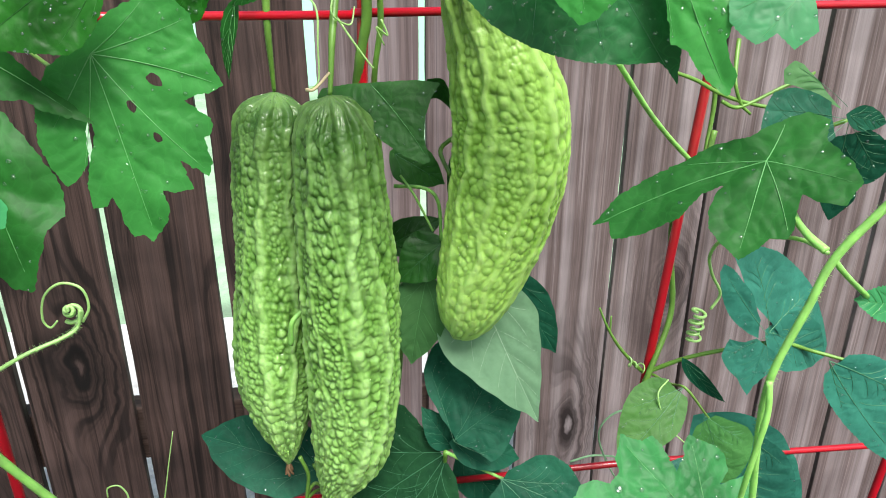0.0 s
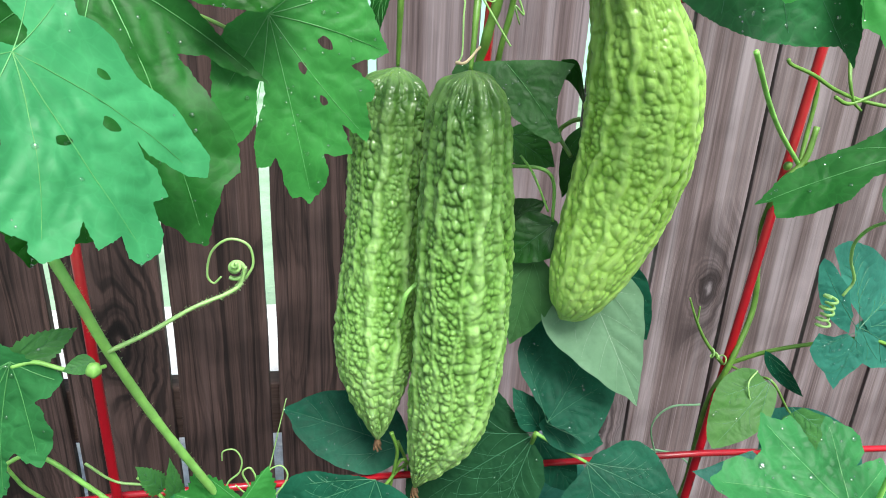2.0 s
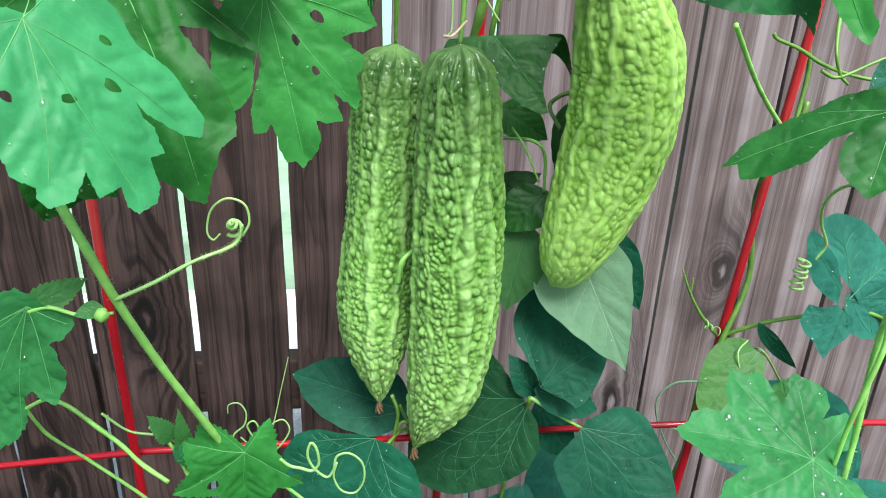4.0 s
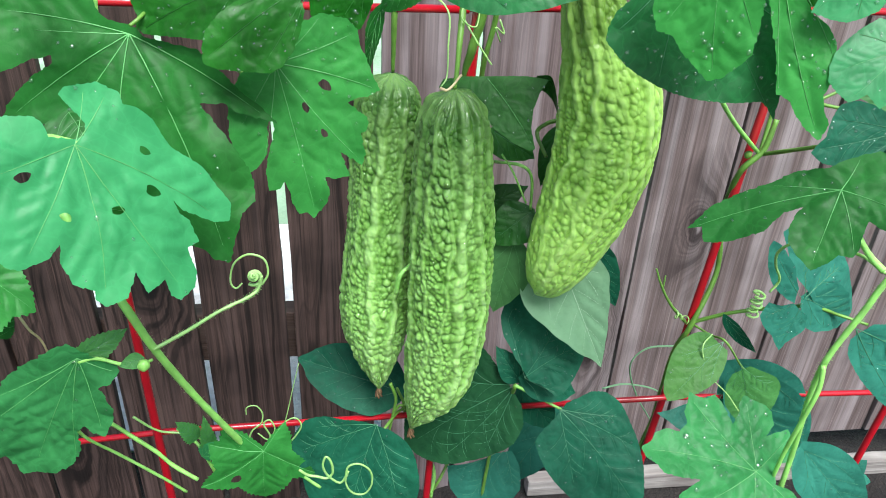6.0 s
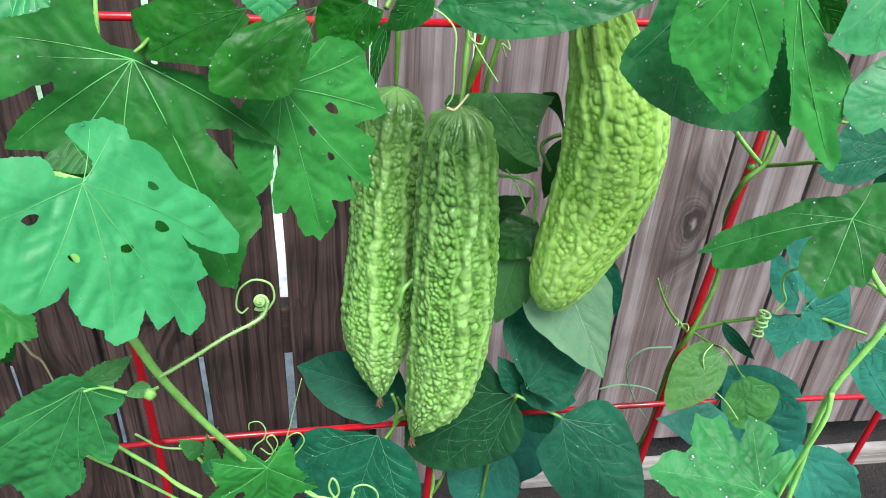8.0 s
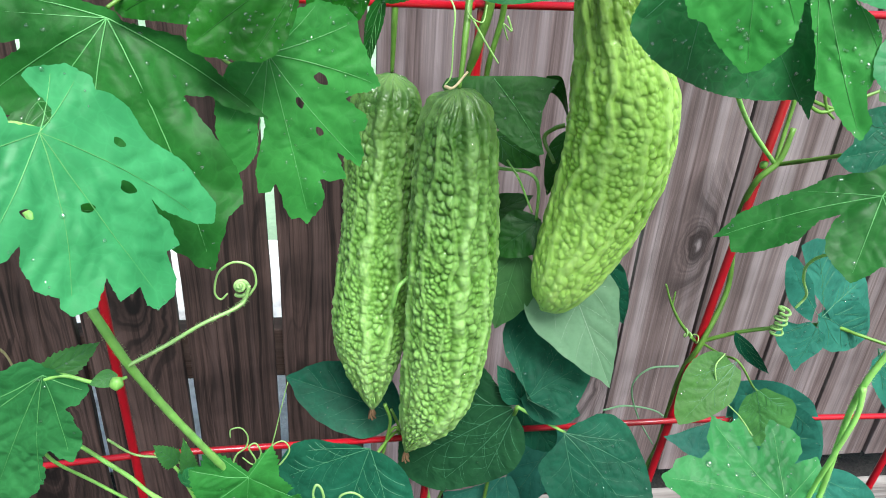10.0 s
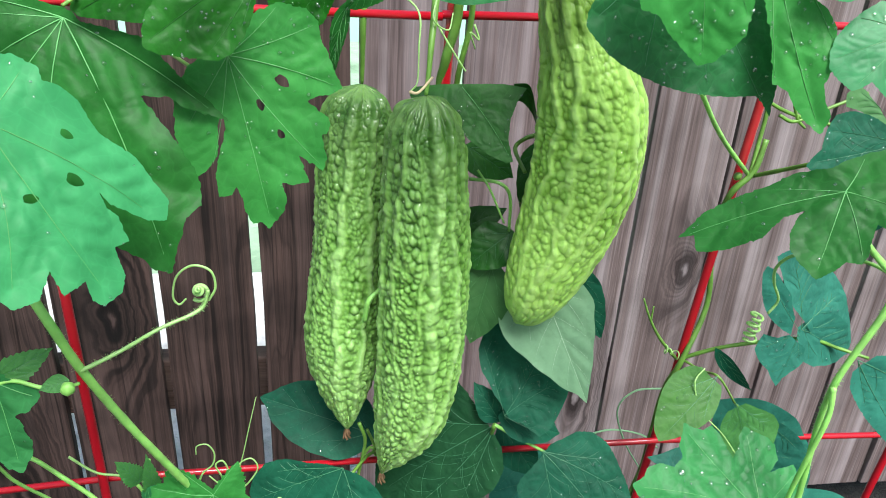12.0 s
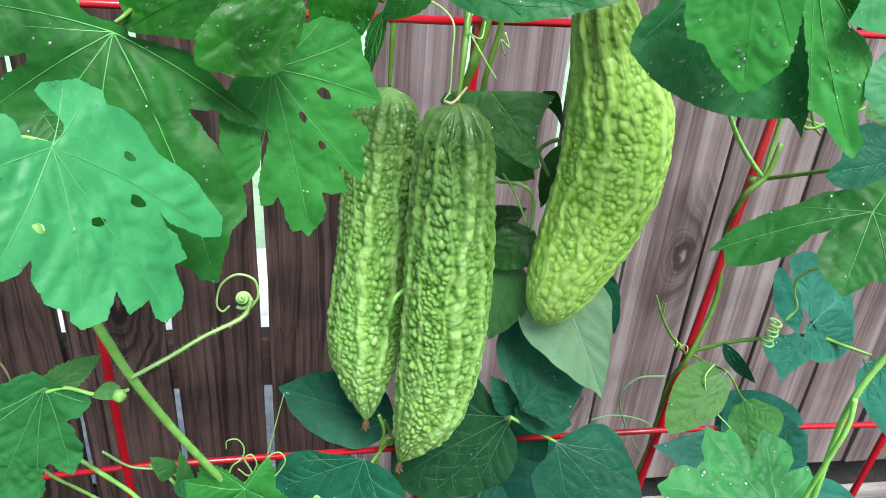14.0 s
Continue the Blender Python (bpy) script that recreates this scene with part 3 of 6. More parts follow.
def gourd(name, rows, mat, label, ribs, cell, bump, seed, stalk, blossom):
    """A warty fruit: rows of (x, y, z, radius) down its middle line; ribs: the angles of its smooth ridges."""
    top = rows[0]
    thing = root(name, top[0], top[1], top[2], label, "bitter melon", "bitter melons on the trellis")
    rng = np.random.RandomState(seed)
    na, ns = 310, 600
    line = smooth_line([q[:3] for q in rows], ns)
    rr = [v.x for v in smooth_line([(q[3], 0, 0) for q in rows], ns)]
    mid = np.array([tuple(v) for v in line])
    rad = np.maximum(np.array(rr), 0.0004)
    step = np.linalg.norm(np.diff(mid, axis=0), axis=1)
    s = np.concatenate([[0], np.cumsum(step)])
    total = s[-1]
    d = np.gradient(mid, axis=0)
    d /= np.linalg.norm(d, axis=1)[:, None]
    side = np.cross(d, np.array([0.0, 1.0, 0.0]))
    side /= np.linalg.norm(side, axis=1)[:, None]
    front = np.cross(side, d)
    a = np.linspace(0, math.tau, na, endpoint=False)
    typical = float(np.max(rad))
    # warts on two jittered nets round the fruit
    u = s / total

    def packed(cell, tall):
        """Domes pressed against each other, with creases between them."""
        cols = max(8, int(round(math.tau * typical / cell)))
        lanes = max(8, int(round(total / (cell * tall))))
        jx = rng.uniform(-0.42, 0.42, (lanes + 3, cols))
        jy = rng.uniform(-0.42, 0.42, (lanes + 3, cols))
        size = rng.uniform(0.45, 1.0, (lanes + 3, cols))
        gx = (a / math.tau * cols)[None, :] + 0.3 * np.sin(u * 23 + seed)[:, None]
        gy = (u * lanes)[:, None] + 0.15 * np.sin(3 * a + seed)[None, :]
        ix, iy = np.floor(gx).astype(int), np.floor(gy).astype(int)
        one, two, big = np.full(gx.shape, 9.0), np.full(gx.shape, 9.0), np.zeros(gx.shape)
        for oy in (-1, 0, 1):
            for ox in (-2, -1, 0, 1):
                cx, cy = ix + ox, iy + oy
                qx, qy = cx % cols, np.clip(cy, 0, lanes + 2)
                dist = np.hypot(gx - (cx + 0.5 + jx[qy, qx] + 0.5 * (cy % 2)), gy - (cy + 0.5 + jy[qy, qx])) / (0.75 + 0.4 * size[qy, qx])
                nearer = dist < one
                two = np.where(nearer, one, np.minimum(two, dist))
                big = np.where(nearer, size[qy, qx], big)
                one = np.where(nearer, dist, one)
        crease = np.clip((two - one) / 0.7, 0, 1)
        crease = np.sin(crease * math.pi / 2)
        dome = np.clip(1 - (one / 0.66) ** 2, 0, 1) ** 0.8
        return (0.2 * crease + 0.8 * dome) * (0.3 + 0.7 * big), 0.35 * crease + 0.65 * dome

    coarse, line_a = packed(cell, 1.15)
    small, line_b = packed(cell * 0.62, 1.1)
    share = 0.5 + 0.5 * np.sin(a[None, :] * 5 + 2.0 * np.sin(u * 19 + seed)[:, None]) * np.sin(u * 31 + seed)[:, None]
    share = np.clip(share + 0.9 * np.clip((u - 0.72) / 0.2, 0, 1)[:, None], 0.15, 1)
    wart = coarse * share + 0.62 * small * (1 - share)
    crack = line_a * share + line_b * (1 - share)
    # long smooth ridges, wandering and broken in places
    ridge, gully = np.zeros(wart.shape), np.zeros(wart.shape)
    for k, (angle, strength, breadth) in enumerate(ribs):
        wander = 0.08 * np.sin(u * 11 + k * 2.3) + 0.045 * np.sin(u * 37 + k * 1.1) + 0.02 * np.sin(u * 83 + k * 2.7)
        off = np.angle(np.exp(1j * (a[None, :] - radians(angle) - wander[:, None])))
        beads = 0.74 + 0.10 * np.sin(u * 53 + 3.0 * np.sin(u * 13 + k) + k * 1.7) + 0.09 * np.sin(u * 127 + 2 * np.sin(u * 29) + k) + 0.14 * np.sin(u * 9 + 2 * k)
        wid = breadth * (1 + 0.2 * np.sin(u * 17 + k * 0.9) + 0.07 * np.sin(u * 71 + 2 * np.sin(u * 19) + k))[:, None] * np.minimum(1.6, typical / np.maximum(rad, 0.3 * typical))[:, None]
        profile = np.exp(-(off / wid) ** 4)
        ridge = np.maximum(ridge, strength * beads[:, None] * profile)
        gully = np.maximum(gully, (strength > 0.6) * np.exp(-((np.abs(off) - 1.75 * wid) / (0.55 * wid)) ** 2))
        wart = wart * (1 - 0.35 * np.exp(-(off / (wid * 1.15)) ** 6) * (strength > 0.4))
        crack = crack + (1 - crack) * 0.75 * profile * (strength > 0.4)
    lump = 0.3 * np.sin(3 * a[None, :] + u[:, None] * 9 + seed) + 0.2 * np.sin(5 * a[None, :] - u[:, None] * 14)
    relief = np.maximum(wart * 0.74 * (1 - 0.25 * gully) - 0.10 * gully, ridge * 0.74 + 0.50 * wart) + 0.16 * lump
    start = np.clip((u - 0.03) / 0.22, 0, 1)[:, None]
    body = relief * (0.75 + 0.25 * start)
    body = body + (1 - start) * 0.55 * (ridge - 0.35 - 0.5 * np.clip(np.cos(a * 8 + 1.3 * np.sin(a * 2 + seed) + 0.7 * np.sin(a * 5)), 0.4, 1)[None, :]) * np.clip(u * 30, 0, 1)[:, None]
    fade = np.clip((1 - u) / 0.05, 0.15, 1)[:, None] * np.clip(u / 0.01, 0, 1)[:, None]
    if not blossom:
        fade = fade * (1 - 0.45 * np.clip((u - 0.62) / 0.3, 0, 1))[:, None]
    r = rad[:, None] + bump * fade * (body - 0.45)
    r = np.maximum(r, 0.0003)
    pts = mid[:, None, :] + r[:, :, None] * (np.cos(a)[None, :, None] * side[:, None, :] + np.sin(a)[None, :, None] * front[:, None, :])
    verts = pts.reshape(-1, 3) - np.array(top[:3])
    i, j = np.meshgrid(np.arange(ns), np.arange(na), indexing="ij")
    k = (j + 1) % na
    faces = np.stack([i * na + j, (i + 1) * na + j, (i + 1) * na + k, i * na + k], -1).reshape(-1, 4)
    me = bpy.data.meshes.new("skin")
    me.from_pydata(verts.tolist(), [], faces.tolist())
    me.polygons.foreach_set("use_smooth", [True] * len(me.polygons))
    tint = me.attributes.new("wart", "FLOAT_COLOR", "POINT")
    values = np.zeros((verts.shape[0], 4))
    values[:, 0] = np.clip(0.30 * body + 0.70 * crack * (0.45 + 0.55 * np.clip(body, 0, 1)), 0, 1).ravel()
    values[:, 1] = (u[:, None] + 0 * body).ravel()
    values[:, 2] = np.clip(ridge * start, 0, 1).ravel()
    values[:, 3] = 1
    tint.data.foreach_set("color", values.ravel())
    me.update()
    part("skin", me, mat, thing, "", pose(*top[:3]))
    wet(me, pose(*top[:3]), 260, random.Random(seed), 0.0002, 0.0006)
    stem(thing, stalk, 0.0013, 0.0028, STEM_BEAN, "stalk", "thin green stalk widening at the fruit", 26, 0.08)
    if blossom:
        end = Vector(rows[-1][:3])
        shrivel = []
        for q in range(5):
            w = math.tau * q / 5
            shrivel.append(tube("blossom", smooth_line([end, end + Vector((math.cos(w) * 0.002, math.sin(w) * 0.002, -0.005)), end + Vector((math.cos(w + 1) * 0.003, math.sin(w + 1) * 0.003, -0.010))], 8), 0.0016, 0.0009, 6, 0.4, q))
        for q in shrivel:
            part("withered_petal", q, BLOSSOM, thing)
    return thing


# ---- ground, fence and what lies behind ----
def sheet(name, x0, x1, y0, y1, z, mat, nx, ny, rough, label, category):
    bm = bmesh.new()
    grid = [[bm.verts.new((x0 + (x1 - x0) * i / nx, y0 + (y1 - y0) * j / ny, z + rough * (noise.noise(Vector((i * 0.7, j * 0.7, z))) + 0.5 * noise.noise(Vector((i * 2.1, j * 2.3, 4)))))) for j in range(ny + 1)] for i in range(nx + 1)]
    for i in range(nx):
        for j in range(ny):
            bm.faces.new((grid[i][j], grid[i + 1][j], grid[i + 1][j + 1], grid[i][j + 1]))
    ob = new(name, bm_mesh(name, bm, True))
    ob.data.materials.append(mat)
    return tagged(ob, label, category, "", "structure")


sheet("ground", -400, 400, -400, 400, -0.06, GRASS, 40, 40, 0.0, "green lawn reaching to the horizon", "ground")
sheet("garden_bed", -3.0, 3.0, -2.0, 1.30, -0.02, SOIL, 150, 80, 0.012, "dark damp soil of the garden bed", "soil")
sheet("path", -3.5, 3.5, 1.305, 2.3, -0.02, GRAVEL, 60, 20, 0.006, "pale gravel strip behind the fence", "path")

# left boards darker: wet dark stain and shade, both put into the wood colour
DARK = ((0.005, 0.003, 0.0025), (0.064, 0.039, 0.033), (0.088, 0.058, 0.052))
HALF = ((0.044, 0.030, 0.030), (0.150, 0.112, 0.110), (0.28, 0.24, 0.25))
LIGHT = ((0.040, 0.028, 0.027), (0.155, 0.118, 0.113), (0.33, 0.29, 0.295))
# (left edge, right edge, foot, wood, knots, grain, seed)
BOARDS = [
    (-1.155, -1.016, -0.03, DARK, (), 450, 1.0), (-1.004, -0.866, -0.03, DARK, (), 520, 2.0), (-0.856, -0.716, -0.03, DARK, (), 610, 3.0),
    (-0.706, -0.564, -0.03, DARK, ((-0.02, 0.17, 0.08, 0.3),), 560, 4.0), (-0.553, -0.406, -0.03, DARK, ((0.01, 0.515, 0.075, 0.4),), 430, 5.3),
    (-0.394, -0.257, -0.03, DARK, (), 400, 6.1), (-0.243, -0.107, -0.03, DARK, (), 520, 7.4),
    (-0.094, 0.043, -0.03, HALF, (), 430, 8.8), (0.054, 0.196, -0.03, HALF, (), 480, 9.1),
    (0.204, 0.346, 0.02, LIGHT, ((0.02, 0.33, 0.075, 0.3),), 560, 10.7), (0.352, 0.4855, 0.045, LIGHT, ((0.035, 0.583, 0.08, 0.5),), 500, 11.9),
    (0.489, 0.640, 0.06, LIGHT, (), 540, 12.2), (0.648, 0.792, 0.07, LIGHT, (), 600, 13.5), (0.800, 0.944, 0.07, LIGHT, (), 520, 14.6),
    (0.952, 1.096, 0.07, LIGHT, (), 460, 15.1), (1.104, 1.248, 0.07, HALF, (), 480, 16.4),
]
fence = root("fence", 0, 1.16, 0, "weathered brown wooden picket fence with narrow gaps", "fence", "", "structure")
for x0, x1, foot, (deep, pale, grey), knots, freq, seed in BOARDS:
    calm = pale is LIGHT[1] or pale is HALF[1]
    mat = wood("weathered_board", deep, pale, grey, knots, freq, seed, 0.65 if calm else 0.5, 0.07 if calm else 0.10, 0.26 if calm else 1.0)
    bm = box(x1 - x0, 0.016, 1.25 - foot, 0.0025)
    bmesh.ops.subdivide_edges(bm, edges=[e for e in bm.edges if abs(e.verts[0].co.z - e.verts[1].co.z) > 1], cuts=24)
    for v in bm.verts:
        v.co.x += 0.0022 * noise.noise(Vector((seed, 0, v.co.z * 5))) + 0.0008 * noise.noise(Vector((seed, v.co.x * 40, v.co.z * 23)))
        v.co.z += (1.25 + foot) / 2
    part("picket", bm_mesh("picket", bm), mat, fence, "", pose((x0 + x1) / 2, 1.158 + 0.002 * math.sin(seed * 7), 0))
RAIL = wood("rail_wood", (0.03, 0.018, 0.014), (0.07, 0.045, 0.036), (0.12, 0.09, 0.08), (), 190, 3.3, 0.3)
for z in (0.371, 1.13):
    part("rail", bm_mesh("rail", box(0.098, 0.04, 2.6, 0.004)), RAIL, fence, "dark horizontal rail behind the pickets", pose(0, 1.192, z, 0, 90, 0))
EDGING = wood("edging_wood", (0.14, 0.12, 0.11), (0.32, 0.30, 0.28), (0.5, 0.48, 0.46), (), 120, 6.6, 0.5)
edging = tagged(new("timber_edging", bm_mesh("timber_edging", box(0.042, 0.03, 1.9, 0.004))), "pale wooden board lying along the foot of the fence", "garden edging")
edging.data.materials.append(EDGING)
edging.matrix_world = pose(1.15, 1.12, -0.003, 0, 90.6, 0)
house = new("backdrop", bm_mesh("backdrop", box(14.0, 0.2, 2.6, 0.0)))
house.data.materials.append(WALL)
house.matrix_world = pose(0, 6.5, 1.1)
tagged(house, "pale wall far behind the fence", "backdrop", "", "structure")

# ---- red trellis ----
trellis = root("trellis", 0, 0.63, 0, "red coated steel wire trellis carrying the vines", "trellis")


def rod(points, r, name):
    return part(name, tube(name, [Vector(p) for p in points], r, r, 14), RED, trellis)


rod([(-0.321, 0.622, -0.05), (-0.324, 0.622, 0.4), (-0.327, 0.620, 0.8), (-0.331, 0.620, 1.45)], 0.0037, "upright")
rod([(-0.098, 0.638, -0.05), (-0.071, 0.636, 0.62), (-0.053, 0.634, 1.06), (-0.038, 0.632, 1.45)], 0.0037, "upright")
rod([(0.120, 0.645, -0.05), (0.164, 0.643, 0.6), (0.1945, 0.641, 1.03), (0.222, 0.640, 1.45)], 0.0037, "upright")
rod([(0.385, 0.645, -0.05), (0.428, 0.641, 0.6), (0.46, 0.640, 1.03), (0.49, 0.640, 1.45)], 0.0037, "upright")
for z0, z1, z2, z3 in ((0.30, 0.31, 0.308, 0.30), (0.667, 0.682, 0.681, 0.668), (1.061, 1.064, 1.066, 1.064)):
    rod([(-0.47, 0.627, z0), (-0.32, 0.629, (z0 + z1) / 2 + 0.003), (-0.06, 0.629, z1)], 0.0029, "crossbar")
    rod([(-0.06, 0.6305, z1 + 0.001), (0.17, 0.634, z2), (0.44, 0.635, z3 + 0.002), (0.60, 0.635, z3)], 0.0029, "crossbar")

# ---- vines ----
gourd_vine = root("bitter_melon_vine", -0.3, 0.5, 0, "climbing bitter melon vine with lobed bright green leaves", "vine")
bean_vine = root("bean_vine", 0.2, 0.62, 0, "climbing bean vine with smooth dark green leaves", "vine")

def bristles(ob, line, r):
    """Fine hairs standing off a stem, joined into one part."""
    rng = random.Random(len(line))
    verts, faces = [], []
    for _ in range(len(line) * 14):
        k = rng.randrange(len(line) - 1)
        p = line[k].lerp(line[k + 1], rng.random())
        d = (line[k + 1] - line[k]).normalized()
        o = d.orthogonal().normalized()
        o.rotate(Matrix.Rotation(rng.uniform(0, math.tau), 3, d))
        far = p + o * (r + 0.0005 + 0.0014 * rng.random()) + d * rng.uniform(-0.0006, 0.0006)
        near = p + o * r * 0.6
        side = d.cross(o) * 0.00013
        i = len(verts)
        verts += [near + side, near - side + d * 0.0001, near - d * 0.00016, far]
        faces += [(i, i + 1, i + 3), (i + 1, i + 2, i + 3), (i + 2, i, i + 3)]
    hair = part("hair", mesh_of("hair", verts, faces), TENDRIL, ob)
    hair["kind"] = "stuff"


def coil(parent, a, b, r, turns, thick, mat, name, label, shrink=0.0):
    """A spring wound round the line from a to b."""
    a, b = Vector(a), Vector(b)
    d = (b - a).normalized()
    x = d.orthogonal().normalized()
    y = d.cross(x)
    n = int(turns * 22)
    pts = []
    for k in range(n + 1):
        w = math.tau * turns * k / n
        rr = r * (0.75 + 0.25 * math.sin(k * 0.13 + 1)) * (1 - shrink * k / n)
        pts.append(a.lerp(b, k / n) + (x * math.cos(w) + y * math.sin(w)) * rr)
    return part(name, tube(name, pts, thick, thick * 0.8, 8), mat, parent, label)


def bud(parent, place, r, mat, name, label):
    """A small ribbed bud, a little longer than wide."""
    bm = bmesh.new()
    bmesh.ops.create_uvsphere(bm, u_segments=20, v_segments=14, radius=r)
    for v in bm.verts:
        w = math.atan2(v.co.y, v.co.x)
        v.co.x *= 1 + 0.07 * math.cos(5 * w)
        v.co.y *= 1 + 0.07 * math.cos(5 * w)
        v.co.z *= 1.25
    return part(name, bm_mesh(name, bm, True), mat, parent, label, pose(*place, 25, 20, 0))


weed = root("weed", 0.86, 1.03, 0, "small green weed at the foot of the fence", "weed")
part("stem", tube("stem", smooth_line([(0.86, 1.03, -0.02), (0.862, 1.03, 0.0), (0.865, 1.03, 0.03)], 8), 0.0015, 0.001), STEM, weed)

lobed(gourd_vine, (-0.264, 0.41, 1.055), (-0.257, 0.385, 0.988), (0.6, -0.65, 0.47), [(178, 0.03), (-126, 0.08), (-143, 0.15), (175, 0.3), (-178, 0.34), (-149, 0.42), (-131, 0.44), (-123, 0.4), (-113, 0.47), (-102, 0.53), (-83, 0.61), (-74, 0.84), (-62, 1.1), (-56, 1.13), (-53, 1.03), (-50, 0.77), (-52, 0.69), (-48, 0.77), (-48, 0.85), (-43, 0.99), (-38, 0.95), (-34, 1.11), (-30, 1.17), (-23, 1.16), (-21, 1.1), (-22, 0.98), (-14, 1.0), (-13, 0.84), (-7, 0.98), (0, 1.0), (3, 0.95), (3, 0.89), (11, 0.84), (17, 0.71), (19, 0.6), (23, 0.69), (33, 0.8), (38, 0.81), (56, 0.78), (69, 0.71), (86, 0.67), (103, 0.55), (116, 0.46), (133, 0.27), (131, 0.2), (113, 0.15)], BRIGHT, "large bright green lobed leaf with insect holes", ribs=[(-1, 0.92), (-16, 0.93), (-26, 1.09), (-56, 1.0), (-138, 0.37), (32, 0.71), (75, 0.65), (-158, 0.34)], holes=[(-0.408, 0.339, 0.04), (-0.186, 0.409, 0.031), (-0.409, 0.084, 0.029), (0.32, 0.153, 0.034), (0.14, 0.412, 0.028)], teeth=0.008, bulge=0.0, drops=8, droop=0.14, wave=0.045, puff=0.034, sinus=0, seed=1)
lobed(gourd_vine, (-0.26, 0.505, 1.077), (-0.217, 0.475, 0.957), (0.1, -0.9, 0.43), [(-169, 0.04), (155, 0.06), (147, 0.09), (147, 0.13), (155, 0.17), (167, 0.23), (175, 0.34), (151, 0.42), (137, 0.6), (113, 0.62), (97, 0.56), (92, 0.5), (92, 0.44), (94, 0.37), (93, 0.3), (88, 0.31), (85, 0.41), (81, 0.5), (79, 0.55), (75, 0.6), (73, 0.58), (68, 0.52), (59, 0.46), (46, 0.6), (32, 0.82), (21, 0.79), (12, 0.83), (5, 0.91), (3, 0.97), (0, 1.0), (-4, 0.91), (-9, 0.83), (-14, 0.82), (-17, 0.76), (-19, 0.7), (-21, 0.54), (-23, 0.37), (-32, 0.44), (-33, 0.52), (-38, 0.67), (-40, 0.59), (-42, 0.48), (-49, 0.36), (-58, 0.26), (-61, 0.05), (-110, 0.04)], MID, "large dark green lobed leaf wet with rain", ribs=[(0, 0.95), (27, 0.72), (57, 0.52), (111, 0.35), (120, 0.46), (-38, 0.6), (75, 0.56)], teeth=0.006, bulge=0.0, drops=20, bead=0.0014, droop=0.10, wave=0.05, puff=0.03, sinus=0, seed=2)
lobed(gourd_vine, (-0.187, 0.515, 1.059), (-0.17, 0.507, 0.967), (0.128, -0.984, 0.122), [(-142, 0.23), (-125, 0.4), (-110, 0.5), (-100, 0.53), (-89, 0.52), (-81, 0.55), (-73, 0.58), (-64, 0.65), (-59, 0.6), (-55, 0.53), (-49, 0.49), (-47, 0.65), (-44, 0.68), (-40, 0.69), (-38, 0.67), (-32, 0.79), (-27, 0.83), (-23, 0.67), (-20, 0.83), (-14, 0.8), (-10, 0.76), (-9, 0.87), (-6, 0.93), (0, 1.01), (2, 0.96), (5, 0.96), (7, 0.89), (8, 0.79), (10, 0.73), (12, 0.78), (17, 0.79), (19, 0.68), (19, 0.59), (17, 0.48), (15, 0.39), (19, 0.31), (22, 0.39), (19, 0.5), (20, 0.57), (24, 0.66), (27, 0.69), (35, 0.62), (46, 0.52), (63, 0.37), (85, 0.22), (111, 0.1)], FRESH, "green lobed leaf with small holes hanging in front of the fence", ribs=[(-1, 0.96), (-28, 0.81), (-64, 0.62), (-99, 0.51), (42, 0.43), (21, 0.62), (-123, 0.38)], holes=[(-0.257, 0.184, 0.033), (-0.117, 0.285, 0.025), (-0.187, 0.474, 0.022)], teeth=0.010, bulge=0.0, drops=22, droop=0.08, wave=0.025, sinus=0, seed=3)
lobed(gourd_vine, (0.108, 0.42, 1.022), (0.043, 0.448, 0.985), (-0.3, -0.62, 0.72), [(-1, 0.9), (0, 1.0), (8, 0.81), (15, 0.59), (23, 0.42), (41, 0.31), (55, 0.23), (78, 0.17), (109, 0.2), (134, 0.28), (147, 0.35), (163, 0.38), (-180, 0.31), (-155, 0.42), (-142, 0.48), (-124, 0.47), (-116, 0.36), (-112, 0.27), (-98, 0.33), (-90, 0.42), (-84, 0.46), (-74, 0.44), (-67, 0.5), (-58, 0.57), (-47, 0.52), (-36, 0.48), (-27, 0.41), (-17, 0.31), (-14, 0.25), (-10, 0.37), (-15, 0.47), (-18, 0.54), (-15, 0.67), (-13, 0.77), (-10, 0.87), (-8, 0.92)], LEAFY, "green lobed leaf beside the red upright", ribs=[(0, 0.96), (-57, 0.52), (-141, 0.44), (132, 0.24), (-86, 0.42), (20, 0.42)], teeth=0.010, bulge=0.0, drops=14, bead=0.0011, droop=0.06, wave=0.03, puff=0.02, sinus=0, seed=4)
